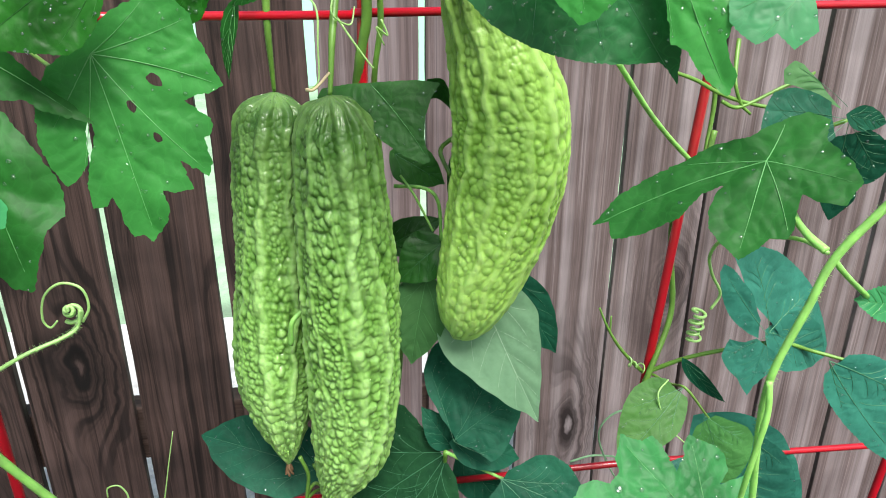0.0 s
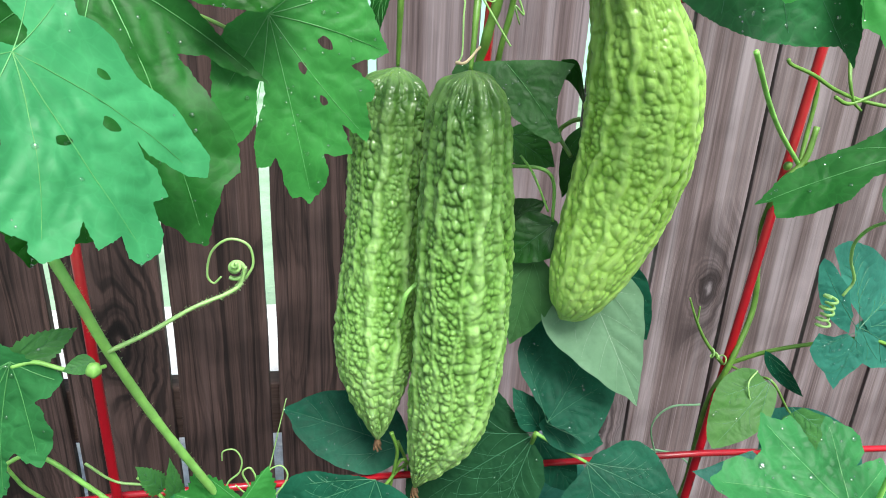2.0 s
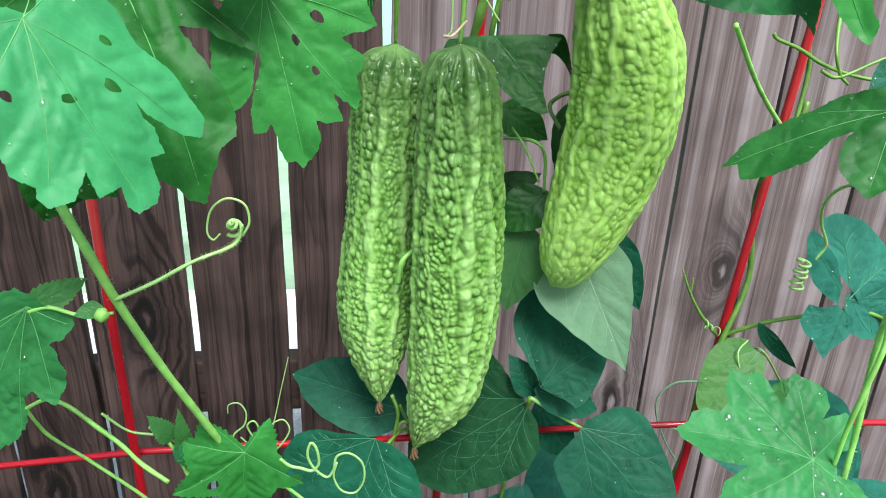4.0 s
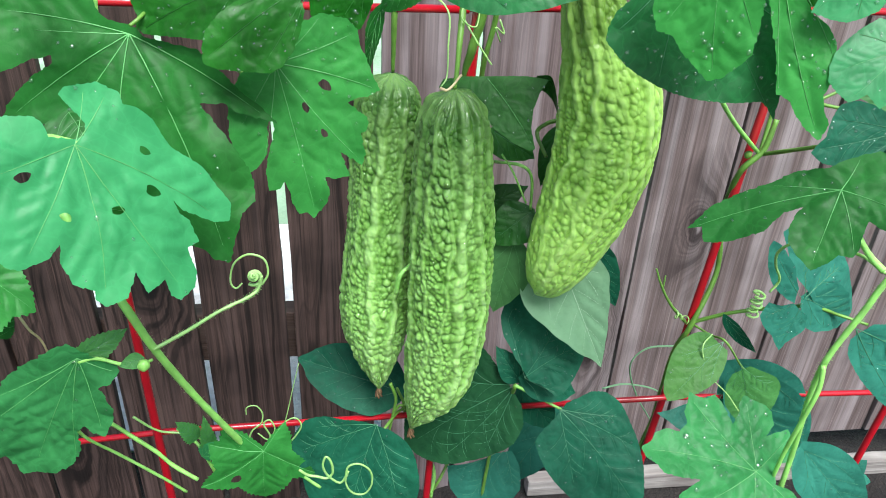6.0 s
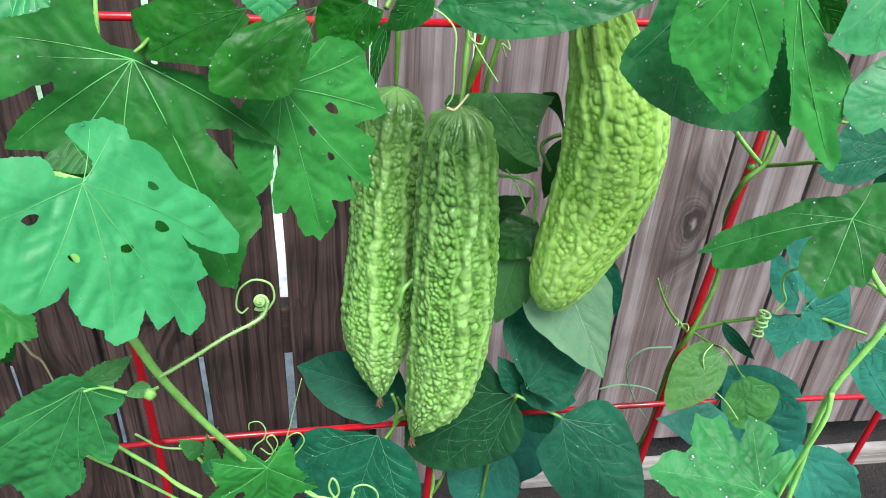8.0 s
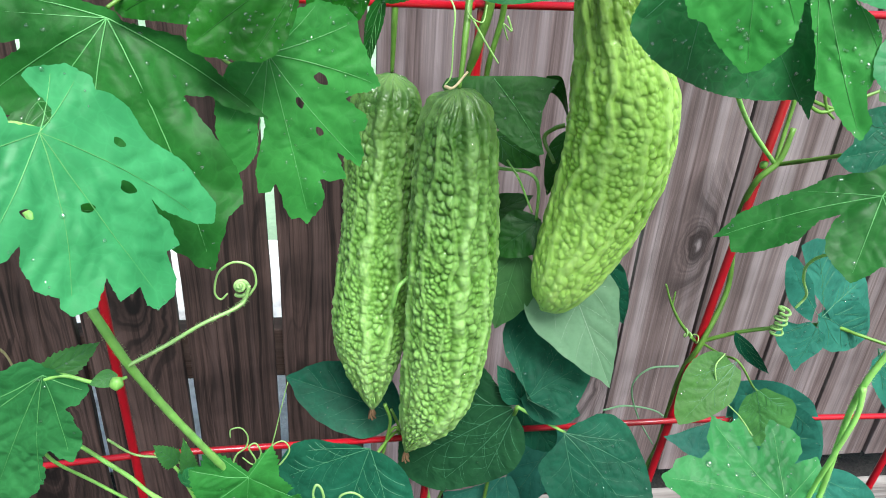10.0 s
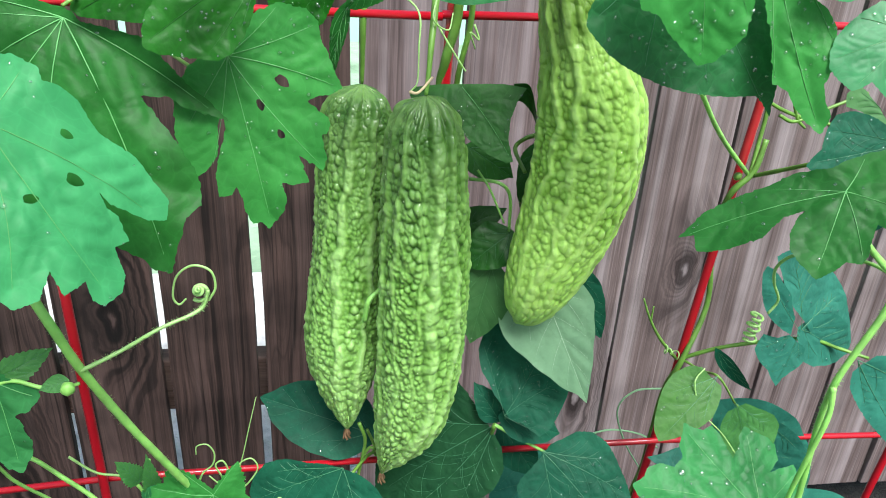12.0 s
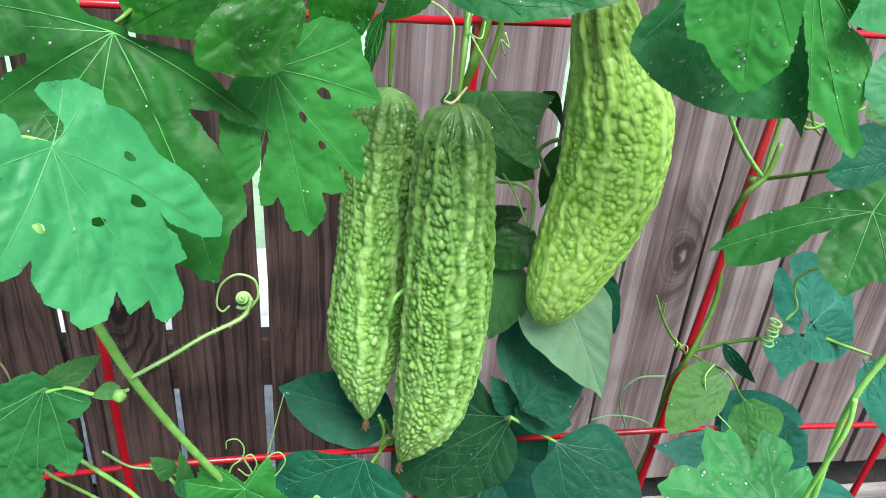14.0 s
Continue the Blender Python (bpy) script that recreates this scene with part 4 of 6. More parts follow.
lobed(gourd_vine, (0.095, 0.392, 0.844), (0.025, 0.405, 0.857), (-0.3, -0.55, 0.78), [(156, 0.19), (154, 0.35), (137, 0.46), (124, 0.5), (117, 0.42), (105, 0.33), (109, 0.45), (102, 0.55), (93, 0.58), (83, 0.6), (77, 0.64), (71, 0.57), (70, 0.51), (57, 0.42), (58, 0.62), (55, 0.71), (48, 0.71), (44, 0.76), (41, 0.84), (35, 0.79), (29, 0.77), (24, 0.7), (16, 0.72), (14, 0.84), (9, 0.92), (5, 0.93), (0, 1.02), (-4, 0.99), (-8, 0.89), (-12, 0.85), (-15, 0.71), (-18, 0.53), (-22, 0.63), (-25, 0.75), (-32, 0.84), (-41, 0.81), (-51, 0.7), (-59, 0.58), (-76, 0.62), (-94, 0.55), (-114, 0.45), (-139, 0.51), (-156, 0.47), (-164, 0.34), (-157, 0.19)], DEWY, "bright green lobed leaf with water beads", ribs=[(0, 0.95), (39, 0.78), (78, 0.58), (130, 0.44), (-36, 0.74), (-95, 0.46), (-148, 0.42)], teeth=0.012, bulge=0.0, drops=26, bead=0.0022, droop=0.05, puff=0.030, sinus=0, seed=5)
lobed(gourd_vine, (-0.298, 0.438, 0.918), (-0.332, 0.43, 0.842), (0.129, -0.9, 0.3), [(136, 0.13), (97, 0.17), (67, 0.3), (56, 0.43), (46, 0.57), (40, 0.87), (29, 1.1), (19, 1.07), (14, 0.97), (5, 1.08), (0, 1.02), (-6, 0.99), (-13, 0.87), (-17, 0.74), (-15, 0.59), (-20, 0.53), (-25, 0.6), (-31, 0.64), (-38, 0.56), (-45, 0.46), (-47, 0.34), (-52, 0.26), (-68, 0.27), (-86, 0.27), (-102, 0.25), (-107, 0.14)], DEWY, "green lobed leaf with a folded upper lobe", ribs=[(2, 0.94), (-30, 0.58), (-84, 0.24), (42, 0.56), (30, 0.98), (-14, 0.82)], holes=[(-0.222, 0.158, 0.028)], teeth=0.022, bulge=0.0, drops=6, droop=0.1, puff=0.032, sinus=0, seed=6)
ovate(gourd_vine, (-0.2982, 0.44, 0.9165), (-0.2744, 0.455, 0.9246), (0.42, -0.846, 0.327), 0.0153, SPRIG, "folded pale green lobe", teeth=0.2, drops=2, seed=7)
lobed(gourd_vine, (-0.2144, 0.5, 0.776), (-0.2166, 0.5, 0.7263), (0.172, -0.985, -0.008), [(-143, 0.55), (-84, 0.41), (-49, 1.01), (-33, 0.75), (0, 1.04), (33, 0.71), (57, 1.10), (72, 0.72), (103, 0.78), (112, 0.65), (135, 0.73)], FRESH, "small bright green lobed leaf with holes", drops=4, holes=[(0.408, 0.443, 0.064), (-0.543, 0.462, 0.082)], seed=8)
lobed(gourd_vine, (-0.3655, 0.49, 0.9475), (-0.3345, 0.485, 0.9172), (0.4, -0.747, 0.532), [(-61, 0.76), (-37, 0.57), (-0, 1.00), (15, 0.85), (33, 0.98), (45, 0.59), (65, 0.73)], FRESH, "bright green lobed leaf edge", drops=4, seed=9)
ovate(gourd_vine, (-0.3688, 0.5, 0.8895), (-0.3546, 0.5, 0.9106), (0, -1, -0), 0.0155, MID, "", teeth=0.15, drops=2, seed=10)
lobed(gourd_vine, (-0.2, 0.5, 1.105), (-0.253, 0.5, 1.08), (-0.067, -0.95, 0.28), [(59, 0.22), (33, 0.66), (22, 0.99), (15, 0.98), (7, 0.96), (2, 1.01), (-2, 0.98), (-7, 0.87), (-15, 0.73), (-28, 0.61), (-35, 0.53), (-33, 0.39), (-48, 0.2), (-80, 0.09)], DEEP, "dark green quilted leaf wet with rain", ribs=[(0, 0.97), (19, 0.67), (-29, 0.53)], teeth=0.008, bulge=0.02, drops=12, droop=0.06, wave=0.03, puff=0.02, sinus=0, seed=11)
lobed(gourd_vine, (-0.166, 0.5, 1.106), (-0.22, 0.485, 1.069), (0.045, -0.93, 0.35), [(44, 0.1), (24, 0.35), (20, 0.58), (15, 0.74), (10, 0.87), (4, 0.96), (-1, 1.01), (-6, 0.97), (-12, 0.89), (-21, 0.8), (-28, 0.76), (-34, 0.68), (-39, 0.54), (-42, 0.39), (-44, 0.22)], DEEP, "dark green quilted leaf wet with rain", ribs=[(0, 0.98), (-23, 0.73), (16, 0.59), (-35, 0.49)], teeth=0.012, bulge=0.02, drops=18, bead=0.0010, droop=0.08, wave=0.03, puff=0.024, sinus=0, seed=12)
lobed(gourd_vine, (-0.134, 0.545, 1.101), (-0.155, 0.547, 1.068), (-0.109, -0.98, 0.1), [(64, 0.55), (47, 0.84), (34, 0.97), (23, 1.06), (13, 1.07), (0, 1.02), (-12, 0.91), (-24, 0.77), (-37, 0.47), (-68, 0.22)], DEEP, "green leaf with a water drop hanging from its tip", ribs=[(0, 0.95), (29, 0.87), (-23, 0.64)], teeth=0.012, bulge=0.02, drops=16, droop=0.08, wave=0.03, sinus=0, seed=13)
bud(gourd_vine, (-0.162, 0.545, 1.0674), 0.0024, DROP, "water_bead", "")
ovate(gourd_vine, (-0.1859, 0.46, 1.1321), (-0.1868, 0.455, 1.11), (0.076, -0.973, 0.217), 0.0309, BRIGHT, "", teeth=0.12, drops=6, seed=14)
ovate(gourd_vine, (-0.2949, 0.47, 1.1234), (-0.2781, 0.46, 1.1143), (-0.16, -0.796, 0.584), 0.0334, BRIGHT, "", teeth=0.12, drops=4, seed=15)
ovate(gourd_vine, (-0.2891, 0.48, 1.0435), (-0.2787, 0.47, 1.0296), (0.148, -0.746, 0.649), 0.0334, MID, "", teeth=0.12, drops=2, seed=16)
ovate(gourd_vine, (-0.2829, 0.465, 0.9953), (-0.2558, 0.46, 0.9659), (0.227, -0.904, 0.362), 0.0407, DEEP, "dark green quilted leaf under the bright one", teeth=0.12, drops=8, full=1.0, seed=17)
ovate(gourd_vine, (-0.2824, 0.47, 0.9897), (-0.2918, 0.46, 0.9527), (0.39, -0.909, 0.147), 0.0336, DEEP, "", teeth=0.12, drops=6, full=1.0, seed=18)
ovate(gourd_vine, (-0.1014, 0.56, 1.0988), (-0.1261, 0.57, 1.0749), (-0.378, -0.926, 0.003), 0.0212, MID, "", teeth=0.08, drops=6, seed=19)
ovate(gourd_vine, (-0.1251, 0.575, 1.0759), (-0.133, 0.58, 1.0336), (-0.679, -0.733, 0.042), 0.0128, MID, "", teeth=0.12, drops=3, seed=20)
ovate(bean_vine, (-0.0907, 0.52, 1.1031), (0.0233, 0.5, 1.1185), (-0.198, -0.953, 0.23), 0.0388, BROAD, "dark green bean leaf under the top crossbar", drops=22, seed=21)
lobed(bean_vine, (0.021, 0.465, 1.131), (0.073, 0.447, 1.055), (-0.1, -0.97, 0.2), [(109, 0.24), (85, 0.38), (84, 0.49), (80, 0.57), (76, 0.62), (67, 0.64), (60, 0.66), (51, 0.68), (41, 0.71), (33, 0.74), (26, 0.77), (11, 0.85), (1, 0.92), (0, 0.98), (0, 1.06), (-2, 1.01), (-5, 0.95), (-13, 0.82), (-24, 0.67), (-34, 0.51), (-52, 0.32), (-74, 0.17)], BROAD, "large dark green bean leaf beaded with rain", ribs=[(0, 1.02), (43, 0.67), (75, 0.56), (-23, 0.64), (16, 0.78)], teeth=0.0, bulge=0.02, drops=45, bead=0.0012, droop=0.05, wave=0.015, puff=0.022, vein=VEIN_DARK, sinus=0, seed=22)
lobed(gourd_vine, (0.019, 0.43, 1.138), (0.023, 0.425, 1.079), (-0.3, -0.93, 0.2), [(117, 0.31), (83, 0.43), (59, 0.56), (48, 0.66), (36, 0.75), (26, 0.72), (17, 0.81), (8, 0.9), (1, 1.0), (-5, 0.98), (-14, 0.89), (-20, 0.84), (-29, 0.67), (-39, 0.53), (-59, 0.35), (-105, 0.21)], FRESH, "bright green broad leaf with a toothed edge", ribs=[(-1, 0.93), (35, 0.66), (-24, 0.73), (57, 0.53)], teeth=0.014, bulge=0.0, drops=20, droop=0.05, wave=0.03, sinus=0, seed=23)
lobed(gourd_vine, (0.059, 0.45, 1.131), (0.086, 0.422, 1.05), (-0.35, -0.9, 0.15), [(127, 0.1), (36, 0.17), (20, 0.33), (14, 0.51), (13, 0.71), (8, 0.75), (6, 0.84), (3, 0.93), (0, 1.0), (-2, 0.97), (-4, 0.93), (-4, 0.84), (-5, 0.76), (-9, 0.72), (-15, 0.63), (-19, 0.55), (-21, 0.44), (-16, 0.35), (-18, 0.23), (-57, 0.09)], FRESH, "bright green drooping lobe wet with rain", ribs=[(0, 0.96), (-15, 0.6), (12, 0.69)], teeth=0.012, bulge=0.0, drops=22, bead=0.0011, droop=0.05, wave=0.03, puff=0.03, sinus=0, seed=24)
lobed(gourd_vine, (0.114, 0.42, 1.096), (0.084, 0.425, 1.083), (-0.49, -0.774, 0.401), [(106, 0.38), (75, 0.56), (50, 0.63), (31, 0.75), (16, 0.9), (5, 0.99), (-6, 1.06), (-17, 1.04), (-29, 1.02), (-33, 0.92), (-37, 0.78), (-55, 0.88), (-74, 0.65)], BRIGHT, "bright green lobed leaf edge", ribs=[(-1, 0.95), (-29, 0.92), (41, 0.63)], teeth=0.012, bulge=0.0, puff=0.012, wave=0.02, drops=8, sinus=0, seed=25)
lobed(gourd_vine, (0.091, 0.43, 1.136), (0.068, 0.43, 1.11), (-0.24, -0.854, 0.461), [(56, 0.41), (16, 0.61), (5, 0.8), (0, 0.99), (-16, 0.92), (-29, 0.88), (-40, 0.8), (-56, 0.72), (-89, 0.51)], BRIGHT, "bright green lobed leaf edge", ribs=[(-1, 0.94), (-36, 0.78)], teeth=0.012, bulge=0.0, puff=0.012, wave=0.02, drops=6, sinus=0, seed=26)
ovate(gourd_vine, (0.0696, 0.47, 1.1326), (0.1125, 0.48, 1.1014), (-0.007, -0.95, -0.314), 0.0246, DEEP, "", drops=8, seed=27)
lobed(bean_vine, (0.225, 0.527, 1.011), (0.168, 0.53, 0.996), (-0.138, -0.919, 0.37), [(60, 0.25), (52, 0.49), (45, 0.66), (36, 0.79), (20, 0.85), (9, 0.89), (0, 1.07), (-9, 0.97), (-22, 0.71), (-29, 0.44), (-36, 0.21)], BEAN, "dark bean leaf with faint veins", ribs=[(1, 1.0), (23, 0.8), (-23, 0.44)], teeth=0.0, bulge=0.06, droop=0.05, wave=0.02, puff=0.02, vein=VEIN_DARK, sinus=0, fine=True, drops=10, seed=28)
lobed(bean_vine, (0.226, 0.527, 1.01), (0.241, 0.545, 0.942), (-0.35, -0.85, 0.1), [(-64, 0.18), (-57, 0.37), (-43, 0.59), (-25, 0.66), (-14, 0.65), (-11, 0.8), (-4, 0.91), (1, 1.01), (11, 0.74), (24, 0.51), (35, 0.33), (36, 0.16)], BEAN, "dark bean leaf with faint veins", ribs=[(0, 0.91), (-30, 0.56), (-54, 0.24)], teeth=0.0, bulge=0.06, droop=0.05, wave=0.02, puff=0.02, vein=VEIN_DARK, sinus=0, fine=True, drops=10, seed=29)
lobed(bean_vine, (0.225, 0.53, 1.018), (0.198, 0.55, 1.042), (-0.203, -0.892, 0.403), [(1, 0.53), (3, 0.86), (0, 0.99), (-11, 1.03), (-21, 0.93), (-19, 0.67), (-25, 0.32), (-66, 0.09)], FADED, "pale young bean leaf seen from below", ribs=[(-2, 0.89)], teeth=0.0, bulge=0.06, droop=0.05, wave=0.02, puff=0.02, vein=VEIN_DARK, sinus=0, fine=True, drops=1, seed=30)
ovate(bean_vine, (0.2256, 0.527, 1.0135), (0.2533, 0.53, 1.0075), (0.122, -0.99, 0.066), 0.0152, BEAN, "", drops=2, seed=31)
lobed(bean_vine, (0.238, 0.58, 0.835), (0.197, 0.585, 0.893), (-0.25, -0.96, 0.05), [(5, 0.21), (9, 0.53), (5, 0.75), (3, 0.93), (0, 1.03), (-4, 0.98), (-14, 0.74), (-28, 0.48), (-43, 0.25), (-78, 0.1)], TEAL, "narrow folded blue-green bean leaf", ribs=[(-2, 0.93)], teeth=0.0, bulge=0.06, droop=0.05, wave=0.02, puff=0.02, vein=VEIN_DARK, sinus=0, fine=True, drops=5, seed=32)
lobed(bean_vine, (0.237, 0.58, 0.833), (0.228, 0.575, 0.787), (-0.45, -0.86, 0.25), [(65, 0.13), (58, 0.33), (70, 0.54), (48, 0.75), (32, 0.8), (16, 0.83), (1, 1.02), (-2, 0.84), (-9, 0.7), (-27, 0.52), (-43, 0.26)], TEAL, "blue-green bean leaf with drops at its tip", ribs=[(2, 0.94), (44, 0.66), (-20, 0.45)], teeth=0.0, bulge=0.06, droop=0.05, wave=0.02, puff=0.02, vein=VEIN_DARK, sinus=0, fine=True, drops=14, seed=33)
lobed(bean_vine, (0.241, 0.583, 0.835), (0.302, 0.6, 0.799), (-0.4, -0.78, 0.45), [(-152, 0.38), (-149, 0.88), (-148, 1.06), (-135, 1.01), (-114, 0.86), (-82, 0.73), (-40, 0.75), (-8, 1.0), (0, 1.05), (6, 0.65), (5, 0.27)], TEAL, "blue-green bean leaf", ribs=[(-4, 0.88), (-134, 0.86), (-61, 0.61)], teeth=0.0, bulge=0.06, droop=0.05, wave=0.02, puff=0.02, vein=VEIN_DARK, sinus=0, fine=True, drops=10, seed=34)
ovate(bean_vine, (0.2456, 0.586, 0.8329), (0.3057, 0.6, 0.7981), (0.273, -0.958, 0.086), 0.0471, TEAL, "blue-green bean leaf", drops=4, seed=35)
lobed(bean_vine, (0.257, 0.535, 0.838), (0.336, 0.53, 0.743), (-0.1, -0.98, 0.1), [(-72, 0.11), (-59, 0.24), (-46, 0.36), (-27, 0.58), (-12, 0.83), (1, 1.04), (5, 0.85), (13, 0.58), (25, 0.33), (41, 0.19), (52, 0.08)], TEAL, "blue-green bean leaf with rain drops", ribs=[(0, 0.93), (-24, 0.51), (16, 0.39)], teeth=0.0, bulge=0.06, droop=0.05, wave=0.02, puff=0.02, vein=VEIN_DARK, sinus=0, fine=True, drops=18, seed=36)
ovate(gourd_vine, (0.1696, 0.4, 0.9581), (0.149, 0.4, 0.9624), (0.074, -0.935, 0.347), 0.0165, BRIGHT, "", teeth=0.15, drops=2, seed=37)
lobed(bean_vine, (0.176, 0.58, 0.794), (0.124, 0.555, 0.753), (-0.1, -0.75, 0.65), [(76, 0.2), (66, 0.34), (48, 0.52), (32, 0.67), (17, 0.83), (7, 0.98), (0, 1.03), (-9, 0.84), (-19, 0.66), (-33, 0.47), (-46, 0.26), (-63, 0.11)], OLIVE_YOUNG, "olive green young bean leaf", ribs=[(0, 0.96), (27, 0.61), (-23, 0.57)], teeth=0.0, bulge=0.06, droop=0.05, wave=0.02, puff=0.02, vein=VEIN_DARK, sinus=0, fine=True, drops=4, seed=38)
lobed(bean_vine, (0.192, 0.57, 0.774), (0.211, 0.56, 0.721), (-0.3, -0.92, 0.2), [(53, 0.17), (41, 0.42), (28, 0.74), (13, 1.03), (-3, 1.09), (-24, 0.89), (-46, 0.72), (-56, 0.58), (-63, 0.3), (-78, 0.13)], SPRIG, "pale green young bean leaf", ribs=[(3, 0.95), (25, 0.49), (-36, 0.64)], teeth=0.0, bulge=0.06, droop=0.05, wave=0.02, puff=0.02, vein=VEIN_DARK, sinus=0, fine=True, drops=2, seed=39)
ovate(bean_vine, (0.1983, 0.62, 0.7896), (0.2365, 0.615, 0.7504), (-0.381, -0.888, -0.258), 0.0146, BEAN, "", drops=1, seed=40)
ovate(bean_vine, (0.2383, 0.64, 0.7064), (0.3592, 0.65, 0.571), (0.086, -0.996, 0.003), 0.0895, TEAL, "", drops=8, seed=41)
lobed(bean_vine, (0.226, 0.63, 0.687), (0.159, 0.63, 0.665), (-0.1, -0.8, 0.6), [(5, 0.19), (-1, 0.44), (-1, 0.74), (0, 1.0), (-10, 0.89), (-24, 0.82), (-42, 0.81), (-70, 0.77), (-94, 0.26)], TEAL, "blue-green bean leaf", ribs=[(-2, 0.92), (-38, 0.69)], teeth=0.0, bulge=0.06, droop=0.05, wave=0.02, puff=0.02, vein=VEIN_DARK, sinus=0, fine=True, drops=2, seed=42)
lobed(bean_vine, (0.242, 0.62, 0.724), (0.304, 0.62, 0.609), (-0.4, -0.85, 0.3), [(106, 0.18), (56, 0.31), (28, 0.66), (13, 0.95), (1, 1.06), (-9, 0.99), (-16, 0.85), (-25, 0.68), (-36, 0.47), (-44, 0.28), (-57, 0.11)], TEAL, "blue-green bean leaf", ribs=[(0, 0.93), (-26, 0.55), (23, 0.52)], teeth=0.0, bulge=0.06, droop=0.05, wave=0.02, puff=0.02, vein=VEIN_DARK, sinus=0, fine=True, drops=10, seed=43)
ovate(bean_vine, (0.3345, 0.62, 0.6062), (0.4366, 0.61, 0.4934), (-0.001, -0.996, 0.087), 0.0692, TEAL, "", drops=5, seed=44)
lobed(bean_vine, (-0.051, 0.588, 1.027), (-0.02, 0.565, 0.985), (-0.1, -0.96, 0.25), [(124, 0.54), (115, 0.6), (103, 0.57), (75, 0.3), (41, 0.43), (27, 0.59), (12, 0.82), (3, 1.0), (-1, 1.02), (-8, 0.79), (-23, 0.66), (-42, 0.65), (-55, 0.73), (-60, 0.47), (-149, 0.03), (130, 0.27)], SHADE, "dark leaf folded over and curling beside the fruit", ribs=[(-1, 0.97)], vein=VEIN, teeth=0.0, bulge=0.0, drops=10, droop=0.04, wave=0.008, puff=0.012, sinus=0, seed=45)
fold_out = smooth_line([(-0.018, 0.583, 1.031), (-0.009, 0.583, 1.031), (-0.005, 0.583, 1.025), (-0.002, 0.583, 1.015), (0.001, 0.583, 1.002)], 14)
fold_in = smooth_line([(-0.017, 0.586, 1.018), (-0.01, 0.592, 1.017), (-0.003, 0.594, 1.011), (0, 0.592, 1.006), (0.001, 0.585, 1.001)], 14)
fold = [p.lerp(q, k / 4) + Vector((0, 0.003 * math.sin(math.pi * k / 4), 0)) for p, q in zip(fold_out, fold_in) for k in range(5)]
part("leaf_margin", mesh_of("leaf_margin", fold, [(i * 5 + k, i * 5 + k + 1, i * 5 + k + 6, i * 5 + k + 5) for i in range(14) for k in range(4)]), SHADE, bean_vine, "dark leaf margin curling over")
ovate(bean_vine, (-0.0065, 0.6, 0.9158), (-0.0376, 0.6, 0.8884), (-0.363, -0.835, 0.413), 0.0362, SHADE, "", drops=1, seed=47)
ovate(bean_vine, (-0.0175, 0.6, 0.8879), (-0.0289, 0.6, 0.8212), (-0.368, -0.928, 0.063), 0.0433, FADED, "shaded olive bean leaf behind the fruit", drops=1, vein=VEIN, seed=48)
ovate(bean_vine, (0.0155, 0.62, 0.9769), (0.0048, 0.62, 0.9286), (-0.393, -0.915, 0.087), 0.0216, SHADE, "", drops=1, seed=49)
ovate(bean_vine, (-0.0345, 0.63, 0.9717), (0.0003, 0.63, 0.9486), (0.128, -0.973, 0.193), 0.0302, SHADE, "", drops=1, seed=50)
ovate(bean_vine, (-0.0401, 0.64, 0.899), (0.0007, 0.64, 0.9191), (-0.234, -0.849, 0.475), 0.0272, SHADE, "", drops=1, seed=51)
ovate(bean_vine, (0.0199, 0.6, 0.8794), (0.0564, 0.555, 0.7936), (-0.232, -0.898, 0.373), 0.0724, PALE, "pale green leaf underside with a fine white midrib", drops=2, vein=VEIN_WHITE, full=0.2, skew=0.13, seed=52)
ovate(bean_vine, (0.0475, 0.615, 0.8782), (0.0857, 0.615, 0.8116), (-0.035, -0.999, -0.02), 0.0361, BEAN, "", drops=1, seed=53)
lobed(bean_vine, (-0, 0.58, 0.764), (0.029, 0.6, 0.804), (-0.3, -0.85, 0.42), [(-58, 0.34), (-59, 0.74), (-53, 1.07), (-43, 1.34), (-32, 1.5), (-13, 1.2), (23, 1.19), (34, 1.08), (52, 0.85), (77, 0.68), (89, 0.59), (87, 0.43), (81, 0.25), (92, 0.08)], BEAN, "dark green bean leaf with fine veins", ribs=[(0, 1.01), (-48, 1.13), (26, 0.93), (83, 0.55)], teeth=0.0, bulge=0.06, droop=0.05, wave=0.02, puff=0.02, vein=VEIN_DARK, sinus=0, fine=True, drops=14, seed=54)
ovate(bean_vine, (0.0043, 0.595, 0.7494), (0.0565, 0.6, 0.7254), (0.317, -0.79, 0.525), 0.0308, BEAN, "", drops=2, full=1.2, seed=55)
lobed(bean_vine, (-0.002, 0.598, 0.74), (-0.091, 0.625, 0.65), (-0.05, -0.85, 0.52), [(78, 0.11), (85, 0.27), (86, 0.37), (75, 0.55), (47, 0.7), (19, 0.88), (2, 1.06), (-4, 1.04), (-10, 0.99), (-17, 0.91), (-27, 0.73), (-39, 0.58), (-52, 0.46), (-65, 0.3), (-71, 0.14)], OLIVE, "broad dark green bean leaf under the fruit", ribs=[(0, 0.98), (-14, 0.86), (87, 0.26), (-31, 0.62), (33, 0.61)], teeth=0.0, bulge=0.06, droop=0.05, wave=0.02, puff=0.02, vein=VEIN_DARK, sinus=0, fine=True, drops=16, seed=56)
ovate(bean_vine, (0.0008, 0.6, 0.745), (-0.0208, 0.61, 0.7763), (0.033, -0.945, 0.325), 0.0249, BEAN, "", drops=1, seed=57)
